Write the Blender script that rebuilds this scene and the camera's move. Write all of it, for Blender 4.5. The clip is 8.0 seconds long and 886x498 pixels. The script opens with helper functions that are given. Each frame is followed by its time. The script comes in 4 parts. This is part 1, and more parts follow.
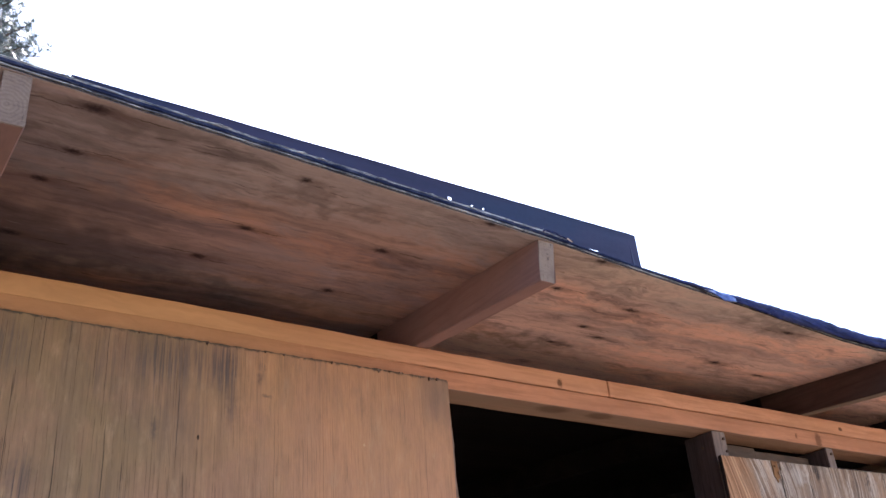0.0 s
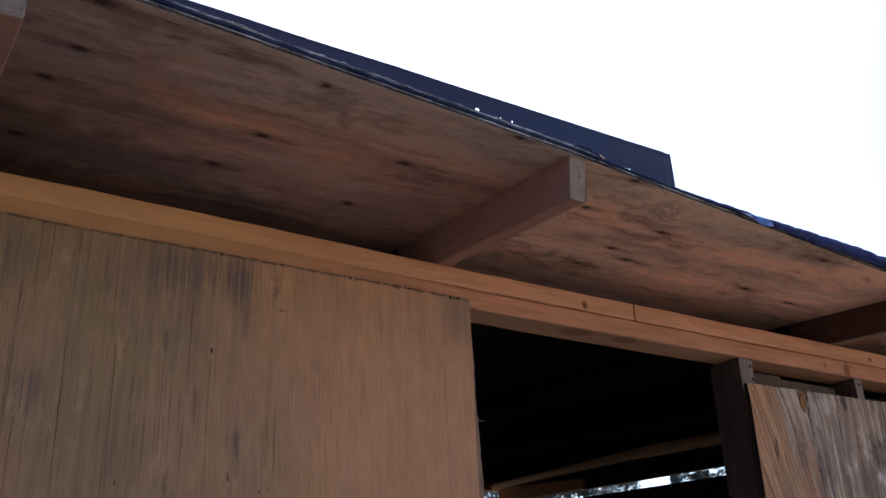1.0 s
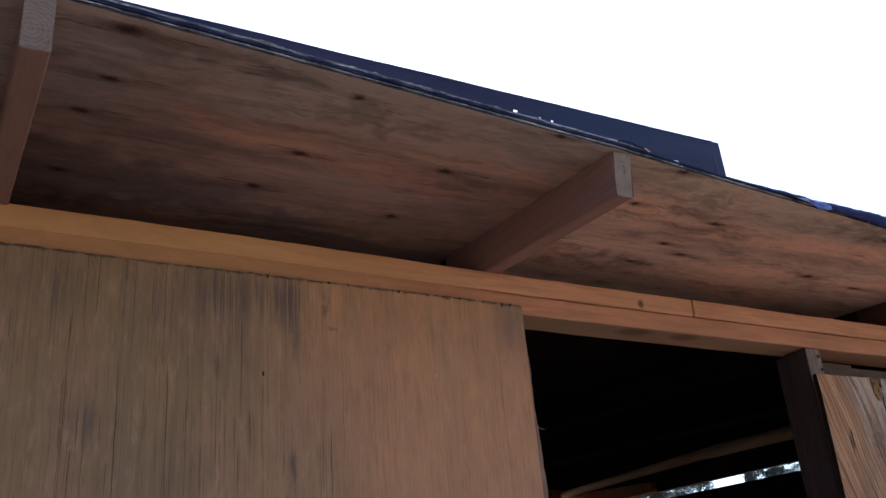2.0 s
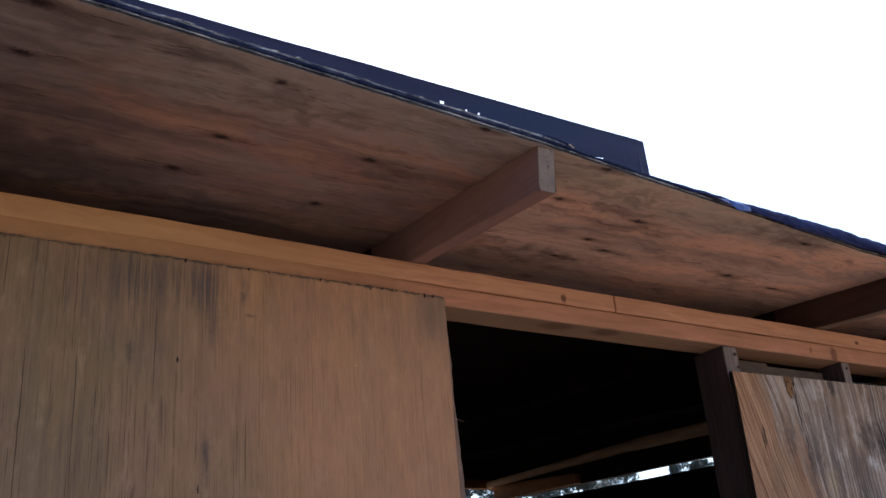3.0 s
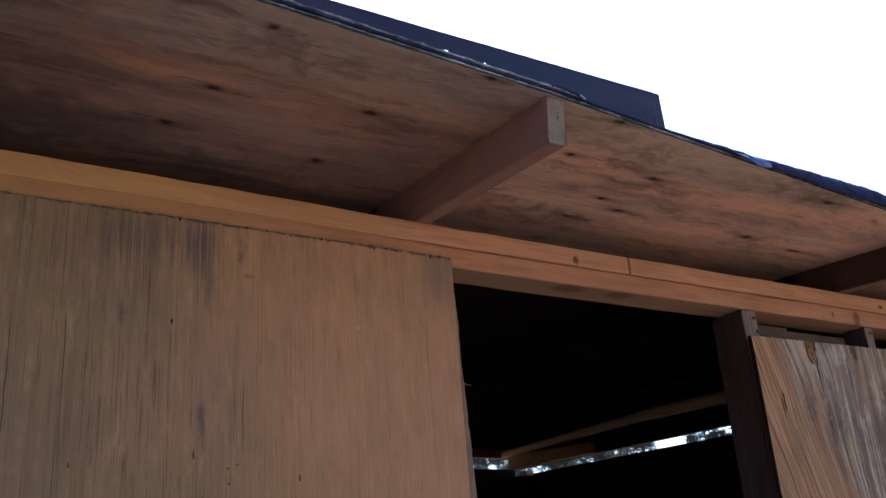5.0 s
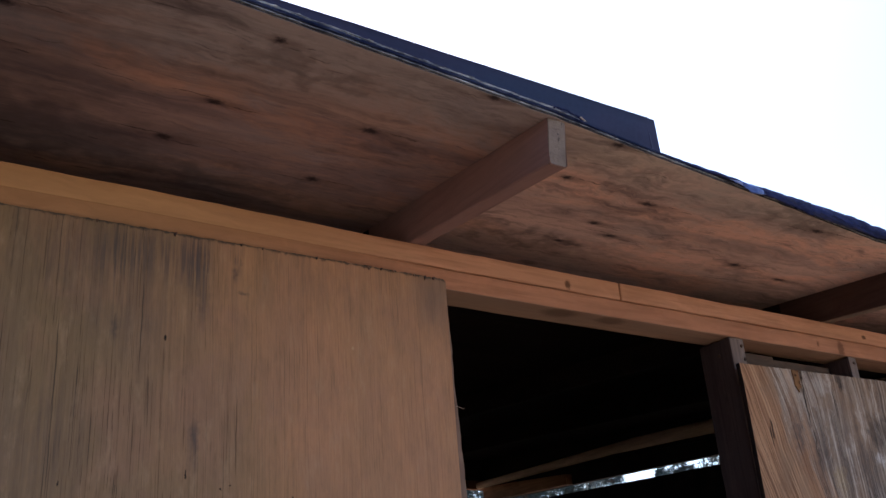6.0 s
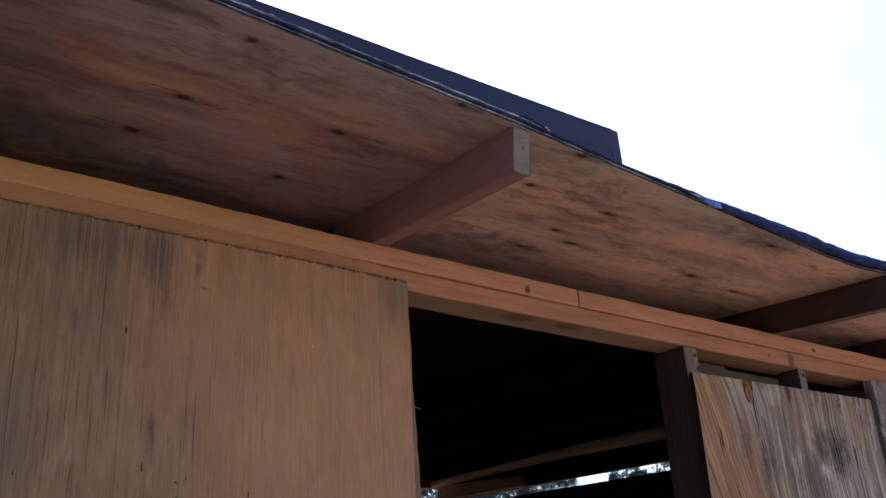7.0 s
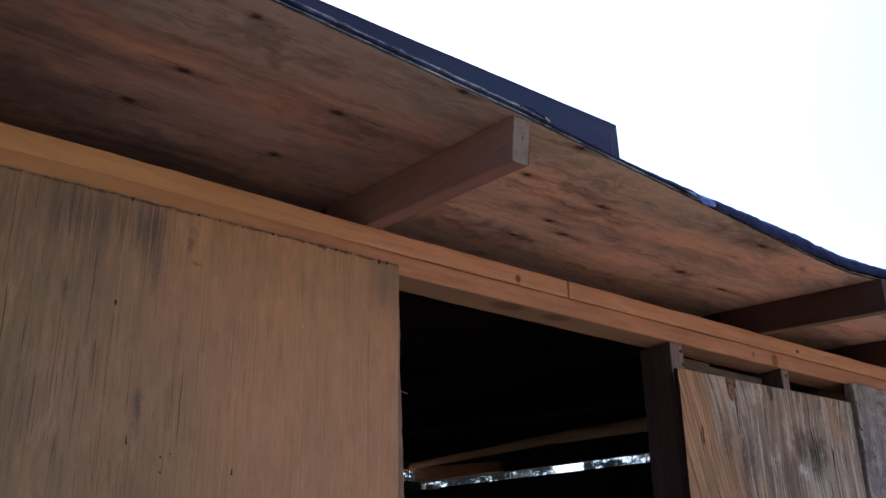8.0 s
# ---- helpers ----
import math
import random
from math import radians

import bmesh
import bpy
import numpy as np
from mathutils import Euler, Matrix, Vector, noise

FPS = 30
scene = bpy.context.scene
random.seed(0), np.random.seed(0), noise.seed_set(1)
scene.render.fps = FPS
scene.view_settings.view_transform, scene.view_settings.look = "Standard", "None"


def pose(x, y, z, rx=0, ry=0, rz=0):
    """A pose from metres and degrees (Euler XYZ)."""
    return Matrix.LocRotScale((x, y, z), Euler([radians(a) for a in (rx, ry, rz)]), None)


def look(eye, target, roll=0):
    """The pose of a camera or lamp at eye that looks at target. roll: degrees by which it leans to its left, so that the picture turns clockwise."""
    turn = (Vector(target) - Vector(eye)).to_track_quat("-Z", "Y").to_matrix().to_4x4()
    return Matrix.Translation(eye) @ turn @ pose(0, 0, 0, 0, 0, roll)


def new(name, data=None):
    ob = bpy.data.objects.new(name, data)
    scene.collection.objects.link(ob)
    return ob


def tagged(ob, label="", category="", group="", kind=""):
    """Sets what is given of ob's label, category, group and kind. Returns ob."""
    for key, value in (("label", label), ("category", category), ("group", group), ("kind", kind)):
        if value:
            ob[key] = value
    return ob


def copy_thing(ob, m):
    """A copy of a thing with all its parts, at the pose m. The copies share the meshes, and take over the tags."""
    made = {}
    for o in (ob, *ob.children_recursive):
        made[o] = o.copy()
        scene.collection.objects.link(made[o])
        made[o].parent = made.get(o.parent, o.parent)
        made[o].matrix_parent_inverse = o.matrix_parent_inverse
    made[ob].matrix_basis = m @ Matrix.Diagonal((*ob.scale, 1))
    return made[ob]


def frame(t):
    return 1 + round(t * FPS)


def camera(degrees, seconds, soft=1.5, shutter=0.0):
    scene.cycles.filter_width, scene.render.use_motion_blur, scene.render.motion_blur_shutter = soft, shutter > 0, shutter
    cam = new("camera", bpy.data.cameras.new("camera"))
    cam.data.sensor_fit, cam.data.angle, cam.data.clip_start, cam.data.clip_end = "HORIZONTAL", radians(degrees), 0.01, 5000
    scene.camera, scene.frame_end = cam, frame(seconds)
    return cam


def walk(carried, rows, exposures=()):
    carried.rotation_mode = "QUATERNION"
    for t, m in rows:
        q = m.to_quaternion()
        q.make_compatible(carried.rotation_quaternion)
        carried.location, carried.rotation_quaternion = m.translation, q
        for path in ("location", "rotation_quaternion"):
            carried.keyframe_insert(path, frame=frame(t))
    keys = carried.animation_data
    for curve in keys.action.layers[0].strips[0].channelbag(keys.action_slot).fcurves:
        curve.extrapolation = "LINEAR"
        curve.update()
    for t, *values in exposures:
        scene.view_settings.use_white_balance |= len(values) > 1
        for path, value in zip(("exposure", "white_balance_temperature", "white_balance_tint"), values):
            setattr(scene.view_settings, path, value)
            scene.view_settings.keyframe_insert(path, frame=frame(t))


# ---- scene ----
cam = camera(49.63, 8.0, soft=1.5)
PATH = [
    (0, (-0.9128, -1.4347, 1.3830), (0.1074, 0.0116, 2.3143), -4.54),
    (0.5, (-0.9182, -1.4288, 1.4036), (0.0898, 0.0831, 2.2392), -0.81),
    (1, (-0.8794, -1.3811, 1.4121), (0.1350, 0.1579, 2.1883), -2.24),
    (1.2, (-0.8673, -1.3761, 1.4131), (0.0646, 0.1817, 2.2526), -3.25),
    (2.3, (-0.8542, -1.3600, 1.4201), (0.0679, 0.2329, 2.2026), -4.83),
    (2.5, (-0.8531, -1.3646, 1.4209), (0.1055, 0.2132, 2.1901), -3.97),
    (3, (-0.8306, -1.3706, 1.4213), (0.1983, 0.1602, 2.1946), -4.58),
    (3.5, (-0.8034, -1.3653, 1.4236), (0.1782, 0.2234, 2.1396), -3.86),
    (4, (-0.7481, -1.3466, 1.4150), (0.2073, 0.1929, 2.2618), -3.95),
    (4.5, (-0.7628, -1.3327, 1.4374), (0.1712, 0.2576, 2.2112), -4.24),
    (4.7, (-0.7680, -1.3276, 1.4292), (0.1960, 0.2680, 2.1537), -4.03),
    (5.8, (-0.8054, -1.2969, 1.4173), (0.2490, 0.2233, 2.1768), -4.47),
    (6, (-0.8067, -1.2869, 1.4129), (0.2426, 0.2266, 2.1929), -4.25),
    (6.5, (-0.8223, -1.3082, 1.4152), (0.2644, 0.1813, 2.1900), -3.97),
    (7, (-0.8182, -1.3049, 1.4110), (0.2946, 0.1663, 2.1838), -3.14),
    (7.5, (-0.8171, -1.3012, 1.4096), (0.3133, 0.1550, 2.1853), -2.61),
    (8, (-0.8276, -1.2975, 1.4185), (0.3162, 0.1681, 2.1558), -0.80),
]
EXPOSURES = [(t, stops, 5980, 12) for t, stops in ((0.0, 2.05), (0.3, 1.63), (0.5, 1.18), (0.8, 1.02), (1.2, 1.03), (2.5, 1.12), (4.7, 1.10), (6.0, 1.03), (8.0, 1.06))]
walk(cam, [(t, look(eye, target, roll)) for t, eye, target, roll in PATH], EXPOSURES)

# ---- world and sun ----
SUN_ELEVATION, SUN_AZIMUTH = radians(54), radians(34)   # azimuth from +y towards +x
world = bpy.data.worlds.new("sky")
scene.world = world
world.use_nodes = True
wn = world.node_tree
sky = wn.nodes.new("ShaderNodeTexSky")
sky.sky_type = "NISHITA"
sky.sun_disc = False
sky.sun_elevation = SUN_ELEVATION
sky.sun_rotation = SUN_AZIMUTH
sky.air_density, sky.dust_density, sky.ozone_density = 1.0, 0.95, 1.0
back = wn.nodes["Background"]
back.inputs["Strength"].default_value = 0.15
wn.links.new(sky.outputs["Color"], back.inputs["Color"])

sun_data = bpy.data.lights.new("sun", "SUN")
sun_data.energy, sun_data.angle, sun_data.color = 4.5, radians(0.5), (1.0, 0.94, 0.86)
sun = new("sun", sun_data)
sun_way = Vector((math.sin(SUN_AZIMUTH) * math.cos(SUN_ELEVATION), math.cos(SUN_AZIMUTH) * math.cos(SUN_ELEVATION), math.sin(SUN_ELEVATION)))
sun.matrix_world = look(sun_way * 30, (0, 0, 0))


# ---- materials ----
class Nodes:
    """A small wrapper to write node materials line by line."""

    def __init__(self, name, roughness=0.8, metallic=0.0, specular=0.3):
        self.mat = bpy.data.materials.new(name)
        self.mat.use_nodes = True
        self.tree = self.mat.node_tree
        self.bsdf = self.tree.nodes["Principled BSDF"]
        self.bsdf.inputs["Roughness"].default_value = roughness
        self.bsdf.inputs["Metallic"].default_value = metallic
        self.bsdf.inputs["Specular IOR Level"].default_value = specular
        self.coord = self.tree.nodes.new("ShaderNodeTexCoord").outputs["Object"]

    def put(self, socket, value):
        if isinstance(value, bpy.types.NodeSocket):
            self.tree.links.new(value, socket)
        else:
            socket.default_value = value

    def mapped(self, scale, vector=None, offset=(0, 0, 0)):
        n = self.tree.nodes.new("ShaderNodeMapping")
        self.put(n.inputs["Vector"], vector or self.coord)
        n.inputs["Scale"].default_value = scale
        n.inputs["Location"].default_value = offset
        return n.outputs["Vector"]

    def noise(self, vector, scale=1.0, detail=4.0, rough=0.55, distortion=0.0):
        n = self.tree.nodes.new("ShaderNodeTexNoise")
        self.put(n.inputs["Vector"], vector)
        n.inputs["Scale"].default_value = scale
        n.inputs["Detail"].default_value = detail
        n.inputs["Roughness"].default_value = rough
        n.inputs["Distortion"].default_value = distortion
        return n.outputs["Fac"]

    def ramp(self, fac, *stops):
        n = self.tree.nodes.new("ShaderNodeValToRGB")
        self.put(n.inputs["Fac"], fac)
        marks = n.color_ramp.elements
        while len(marks) < len(stops):
            marks.new(0.5)
        for mark, (at, colour) in zip(marks, stops):
            mark.position = at
            mark.color = (*colour, 1) if isinstance(colour, tuple) else (colour, colour, colour, 1)
        return n.outputs["Color"]

    def math(self, kind, a, b=0.0, c=0.0):
        n = self.tree.nodes.new("ShaderNodeMath")
        n.operation = kind
        for socket, value in zip(n.inputs, (a, b, c)):
            self.put(socket, value)
        return n.outputs[0]

    def mix(self, fac, a, b, blend="MIX"):
        n = self.tree.nodes.new("ShaderNodeMix")
        n.data_type, n.blend_type = "RGBA", blend
        self.put(n.inputs[0], fac)
        for socket, value in ((n.inputs[6], a), (n.inputs[7], b)):
            self.put(socket, (*value, 1) if isinstance(value, tuple) else value)
        return n.outputs[2]

    def axis(self, name, vector=None):
        n = self.tree.nodes.new("ShaderNodeSeparateXYZ")
        self.put(n.inputs[0], vector or self.coord)
        return n.outputs[name]

    def joined(self, x, y, z):
        n = self.tree.nodes.new("ShaderNodeCombineXYZ")
        for socket, value in zip(n.inputs, (x, y, z)):
            self.put(socket, value)
        return n.outputs[0]

    def smooth(self, value, low, high):
        n = self.tree.nodes.new("ShaderNodeMapRange")
        n.interpolation_type = "SMOOTHSTEP"
        self.put(n.inputs["Value"], value)
        n.inputs["From Min"].default_value, n.inputs["From Max"].default_value = low, high
        return n.outputs["Result"]

    def random(self):
        return self.tree.nodes.new("ShaderNodeObjectInfo").outputs["Random"]

    def spot(self, vector, centre, size, soft=0.6):
        """1 inside an ellipse round centre with half axes size, 0 outside."""
        n = self.tree.nodes.new("ShaderNodeVectorMath")
        n.operation = "SUBTRACT"
        self.put(n.inputs[0], vector)
        n.inputs[1].default_value = centre
        m = self.tree.nodes.new("ShaderNodeVectorMath")
        m.operation = "DIVIDE"
        self.put(m.inputs[0], n.outputs[0])
        m.inputs[1].default_value = size
        k = self.tree.nodes.new("ShaderNodeVectorMath")
        k.operation = "LENGTH"
        self.put(k.inputs[0], m.outputs[0])
        return self.smooth(k.outputs["Value"], 1.0, 1.0 - soft)

    def warped(self, scale, amount, vector=None):
        n = self.tree.nodes.new("ShaderNodeTexNoise")
        self.put(n.inputs["Vector"], self.mapped((scale,) * 3, vector))
        n.inputs["Detail"].default_value = 3
        s = self.tree.nodes.new("ShaderNodeVectorMath")
        s.operation = "MULTIPLY_ADD"
        self.put(s.inputs[0], n.outputs["Color"])
        s.inputs[1].default_value = (amount,) * 3
        a = self.tree.nodes.new("ShaderNodeVectorMath")
        a.operation = "ADD"
        self.put(a.inputs[0], s.outputs[0])
        self.put(a.inputs[1], vector or self.coord)
        s.inputs[2].default_value = (-amount / 2,) * 3
        return a.outputs[0]

    def finish(self, colour, height=None, strength=0.4, distance=0.003, roughness=None):
        self.put(self.bsdf.inputs["Base Color"], colour if isinstance(colour, bpy.types.NodeSocket) else (*colour, 1))
        if roughness is not None:
            self.put(self.bsdf.inputs["Roughness"], roughness)
        if height is not None:
            b = self.tree.nodes.new("ShaderNodeBump")
            b.inputs["Strength"].default_value = strength
            b.inputs["Distance"].default_value = distance
            self.put(b.inputs["Height"], height)
            self.put(self.bsdf.inputs["Normal"], b.outputs["Normal"])
        return self.mat


def grain_scale(along, fine, long=1.2):
    return tuple(long if axis == along else fine for axis in "xyz")


def lumber(name, pale, dark, along="x", fine=55, streak=0.5, grey=None, knots=(), seed=0.0, bump=0.25, rough=0.8, gloss=0.07, knot_depth=0.85, tint=None, figure=0.6):
    """Sawn softwood: growth-ring streaks along one axis, fine fibres, dull stains and a few knots."""
    n = Nodes(name, rough, 0.0, gloss)
    base = n.warped(3.0, 0.05)
    broad = n.noise(n.mapped(grain_scale(along, fine * 0.28), base, (seed, seed * 2, seed * 3)), 1.0, 5, 0.6, figure)
    fibre = n.noise(n.mapped(grain_scale(along, fine * 3, 6.0), None, (seed, 0, 0)), 1.0, 3, 0.6)
    colour = n.mix(n.ramp(broad, (0.35, 0.0), (0.68, 1.0)), pale, dark)
    colour = n.mix(n.math("MULTIPLY", n.ramp(fibre, (0.45, 0.0), (0.75, 1.0)), streak), colour, tuple(c * 0.55 for c in dark))
    if grey:
        stain_shade = n.noise(n.mapped(grain_scale(along, 7.0, 1.6), base, (seed * 5, 3, 1)), 1.0, 5, 0.65)
        colour = n.mix(n.ramp(stain_shade, (0.42, 0.0), (0.66, 0.85)), colour, grey)
    if tint:   # the stretch before x = tint[0] is of another colour
        colour = n.mix(n.math("MULTIPLY", n.smooth(n.math("ADD", n.axis("X"), n.math("MULTIPLY", broad, 0.3)), tint[1], tint[0]), 0.75), colour, n.mix(n.ramp(broad, (0.35, 0.0), (0.68, 1.0)), tint[2], tuple(c * 0.72 for c in tint[2])))
    for centre, size in knots:
        ring = n.spot(n.warped(30.0, 0.012), centre, size)
        colour = n.mix(n.math("MULTIPLY", ring, knot_depth), colour, tuple(c * 0.22 for c in dark))
    height = n.math("ADD", n.math("MULTIPLY", broad, 0.6), n.math("MULTIPLY", fibre, 0.4))
    return n.finish(colour, height, bump, 0.002)


H = 2.0            # underside of the top plate above the ground
ROOF_Z, ROOF_S = 0.1504 + H, -0.0787   # underside of the sheathing at the wall, and its rise outwards

# knots of the eave's plywood: x, y, half length, half width
EAVE_KNOTS = [
    (-0.703, -0.419, 0.028, 0.013), (-0.700, -0.299, 0.022, 0.010), (-0.721, -0.200, 0.018, 0.012), (-0.722, 0.004, 0.024, 0.012),
    (-0.410, -0.190, 0.018, 0.010), (-0.437, -0.050, 0.020, 0.013), (-0.397, -0.380, 0.012, 0.009), (-0.181, -0.220, 0.020, 0.011),
    (-0.178, -0.017, 0.018, 0.012), (-0.085, -0.396, 0.016, 0.007), (0.392, -0.212, 0.028, 0.010), (0.371, -0.093, 0.018, 0.009),
    (0.447, -0.053, 0.022, 0.009), (0.375, 0.016, 0.018, 0.009), (0.813, -0.049, 0.022, 0.011), (0.174, -0.370, 0.016, 0.008),
    (0.791, -0.275, 0.026, 0.010), (0.991, -0.025, 0.030, 0.008), (0.185, -0.233, 0.016, 0.010),
]


def eave_plywood(name, pale, dark, grey_tone, shift, grime_shade, swirl=(1.6, 0.05)):
    """Underside of softwood roof plywood: reddish face veneer with grain along the eave, dark knots, smears and grey weathering."""
    n = Nodes(name, 0.9, 0.0, 0.12)
    base = n.warped(*swirl)
    fine = n.warped(9.0, 0.009, base)
    broad = n.noise(n.mapped((1.5, 6.5, 1.0), base, (shift, 0, 0)), 1.0, 6, 0.62, 0.6)
    bands = n.noise(n.mapped((2.3, 17.0, 1.0), fine, (3 + shift, 1, 0)), 1.0, 6, 0.68, 0.15)
    dashes = n.noise(n.mapped((14.0, 150.0, 1.0), fine, (1, 4, 0)), 1.0, 3, 0.6)
    some = n.noise(n.mapped((3.0, 7.0, 1.0), None, (8 + shift, 4, 0)), 1.0, 3, 0.6)
    fibre = n.noise(n.mapped((26.0, 300.0, 1.0)), 1.0, 2, 0.6)
    blotch = n.noise(n.mapped((3.4, 6.8, 1.0), base, (7.3 + shift, 2.1, 0)), 1.0, 7, 0.70, 0.5)
    spots = n.noise(n.mapped((30.0, 52.0, 1.0), None, (2, 9, 0)), 1.0, 6, 0.75)
    smear = n.noise(n.mapped((4.5, 20.0, 1.0), fine, (4 + shift, 6, 0)), 1.0, 6, 0.7, 0.2)
    colour = n.mix(n.ramp(broad, (0.34, 0.0), (0.66, 1.0)), pale, dark)
    # redder, less weathered stretches along the grain
    patch = n.noise(n.mapped((2.6, 8.0, 1.0), base, (2 + shift, 8, 0)), 1.0, 6, 0.66, 0.3)
    colour = n.mix(n.math("MULTIPLY", n.ramp(patch, (0.48, 0.0), (0.61, 1.0)), 0.75), colour, (pale[0] * 1.19, pale[1] * 1.0, pale[2] * 0.86))
    # rain-bleached grey along the exposed outer edge, with a wandering limit
    outer = n.math("ADD", n.math("MULTIPLY", n.axis("Y"), -1.0), n.math("MULTIPLY", n.math("SUBTRACT", blotch, 0.5), 0.42))
    colour = n.mix(n.math("MULTIPLY", n.smooth(outer, 0.21, 0.35), 0.85), colour, (grey_tone[0] * 1.25, grey_tone[1] * 1.24, grey_tone[2] * 1.10))
    colour = n.mix(n.ramp(blotch, (0.50, 0.0), (0.66, 0.6)), colour, tuple(c * 0.85 for c in grey_tone))
    colour = n.mix(n.math("MULTIPLY", n.ramp(bands, (0.48, 0.0), (0.70, 1.0)), 0.6), colour, tuple(c * 0.5 for c in dark))
    colour = n.mix(n.math("MULTIPLY", n.ramp(bands, (0.28, 1.0), (0.44, 0.0)), 0.35), colour, tuple(c * 1.3 for c in pale))
    colour = n.mix(n.math("MULTIPLY", n.ramp(smear, (0.53, 0.0), (0.66, 1.0)), 0.6), colour, (0.105, 0.076, 0.086))
    lines = n.noise(n.mapped((3.5, 75.0, 1.0), fine, (6 + shift, 3, 0)), 1.0, 4, 0.65)
    colour = n.mix(n.math("MULTIPLY", n.ramp(lines, (0.52, 0.0), (0.66, 1.0)), 0.2), colour, (0.10, 0.066, 0.062))
    colour = n.mix(n.math("MULTIPLY", n.ramp(lines, (0.30, 1.0), (0.44, 0.0)), 0.14), colour, tuple(c * 1.35 for c in pale))
    # grime, with shade painted in along the wall and at the left: x, y, half length, half width, strength
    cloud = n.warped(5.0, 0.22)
    for x, y, a, b, much in grime_shade:
        stain_shade = n.spot(cloud, (x, y, ROOF_Z - ROOF_S * y), (a, b, 1.0), 0.95)
        colour = n.mix(n.math("MULTIPLY", n.math("MULTIPLY", stain_shade, n.ramp(bands, (0.25, 0.65), (0.6, 1.0))), much), colour, (0.082, 0.060, 0.062))
    ticks = n.math("MULTIPLY", n.ramp(dashes, (0.63, 0.0), (0.68, 1.0)), n.ramp(some, (0.52, 0.0), (0.58, 1.0)))
    colour = n.mix(n.math("MULTIPLY", ticks, 0.5), colour, (0.035, 0.024, 0.024))
    colour = n.mix(n.math("MULTIPLY", n.ramp(fibre, (0.5, 0.0), (0.8, 1.0)), 0.12), colour, (0.12, 0.085, 0.075))
    colour = n.mix(n.math("MULTIPLY", n.ramp(spots, (0.52, 0.0), (0.70, 1.0)), 0.3), colour, (0.11, 0.08, 0.078))
    rubbed = n.math("MULTIPLY", n.ramp(dashes, (0.30, 1.0), (0.36, 0.0)), n.ramp(some, (0.36, 1.0), (0.50, 0.0)))
    colour = n.mix(n.math("MULTIPLY", rubbed, 0.3), colour, (0.62, 0.46, 0.38))
    flat = n.warped(30.0, 0.014)
    for k, (x, y, a, b) in enumerate(EAVE_KNOTS):
        halo = n.spot(flat, (x + a * 0.6, y, ROOF_Z - ROOF_S * y), (a * 3.9, b * 1.9, 1.0), 0.95)
        core = n.spot(flat, (x, y, ROOF_Z - ROOF_S * y), (a * 1.05, b * 1.2, 1.0), 0.9)
        colour = n.mix(n.math("MULTIPLY", halo, 0.55), colour, (0.115, 0.068, 0.062))
        for turn in range(2):   # broken checks that trail from the knot along the grain
            tail = n.spot(n.warped(14.0, 0.012), (x + a * (2.6, -1.8, 1.9, 3.4)[(k * 5 + turn) % 4], y + 0.010 * math.sin(k * 2.3 + turn * 2), ROOF_Z - ROOF_S * y), (a * (1.5 + 0.9 * math.sin(k * 1.7 + turn)), b * 0.15, 1.0), 0.5)
            colour = n.mix(n.math("MULTIPLY", tail, 0.65), colour, (0.05, 0.034, 0.032))
        colour = n.mix(n.math("MULTIPLY", core, 0.92), colour, (0.025, 0.016, 0.021))
    height = n.math("ADD", n.math("MULTIPLY", bands, 0.7), n.math("MULTIPLY", fibre, 0.3))
    return n.finish(colour, height, 0.3, 0.002)


PANEL_HOLES = [(-0.407, -0.150, 0.0028, 0.005), (-0.214, -0.369, 0.0016, 0.007), (-0.371, -0.339, 0.0015, 0.008), (-0.534, -0.356, 0.0012, 0.005), (-0.321, -0.357, 0.0018, 0.0022), (-0.320, -0.378, 0.0018, 0.0022), (-0.308, -0.352, 0.0016, 0.0012)]


def panel_plywood():
    """Weathered exterior plywood: upright grain, many short checks, grey-olive weathering and dark run-down streaks at the top edge."""
    n = Nodes("panel_plywood", 0.9, 0.0, 0.12)
    base = n.warped(1.5, 0.005)
    broad = n.noise(n.mapped((9.0, 9.0, 1.1), base), 1.0, 6, 0.62, 0.3)
    clouds = n.noise(n.mapped((5.5, 5.5, 3.6), None, (3.1, 0, 7.0)), 1.0, 6, 0.62, 0.4)
    rings = n.noise(n.mapped((190.0, 190.0, 3.5), base, (2, 0, 5)), 1.0, 5, 0.7, 0.0)
    fibre = n.noise(n.mapped((420.0, 420.0, 24.0)), 1.0, 3, 0.65)
    checks = n.noise(n.mapped((640.0, 640.0, 14.0), base, (9, 0, 2)), 1.0, 2, 0.5)
    here = n.noise(n.mapped((14.0, 14.0, 5.0), None, (2, 0, 9)), 1.0, 4, 0.6)
    long = n.noise(n.mapped((560.0, 560.0, 3.2), base, (5, 0, 1)), 1.0, 2, 0.5)
    patches = n.noise(n.mapped((4.5, 4.5, 2.3), None, (1.7, 0, 4.0)), 1.0, 5, 0.6)
    across = n.math("ADD", n.axis("X"), n.math("MULTIPLY", n.math("SUBTRACT", patches, 0.5), 0.6))
    fresh = n.smooth(across, -0.52, -0.08)
    colour = n.mix(fresh, (0.268, 0.170, 0.095), (0.475, 0.234, 0.122))
    colour = n.mix(n.math("MULTIPLY", n.ramp(clouds, (0.42, 0.0), (0.64, 1.0)), 0.6), colour, n.mix(fresh, (0.226, 0.154, 0.080), (0.42, 0.226, 0.108)))
    colour = n.mix(n.math("MULTIPLY", n.ramp(broad, (0.42, 0.0), (0.68, 1.0)), 0.34), colour, (0.20, 0.138, 0.098))
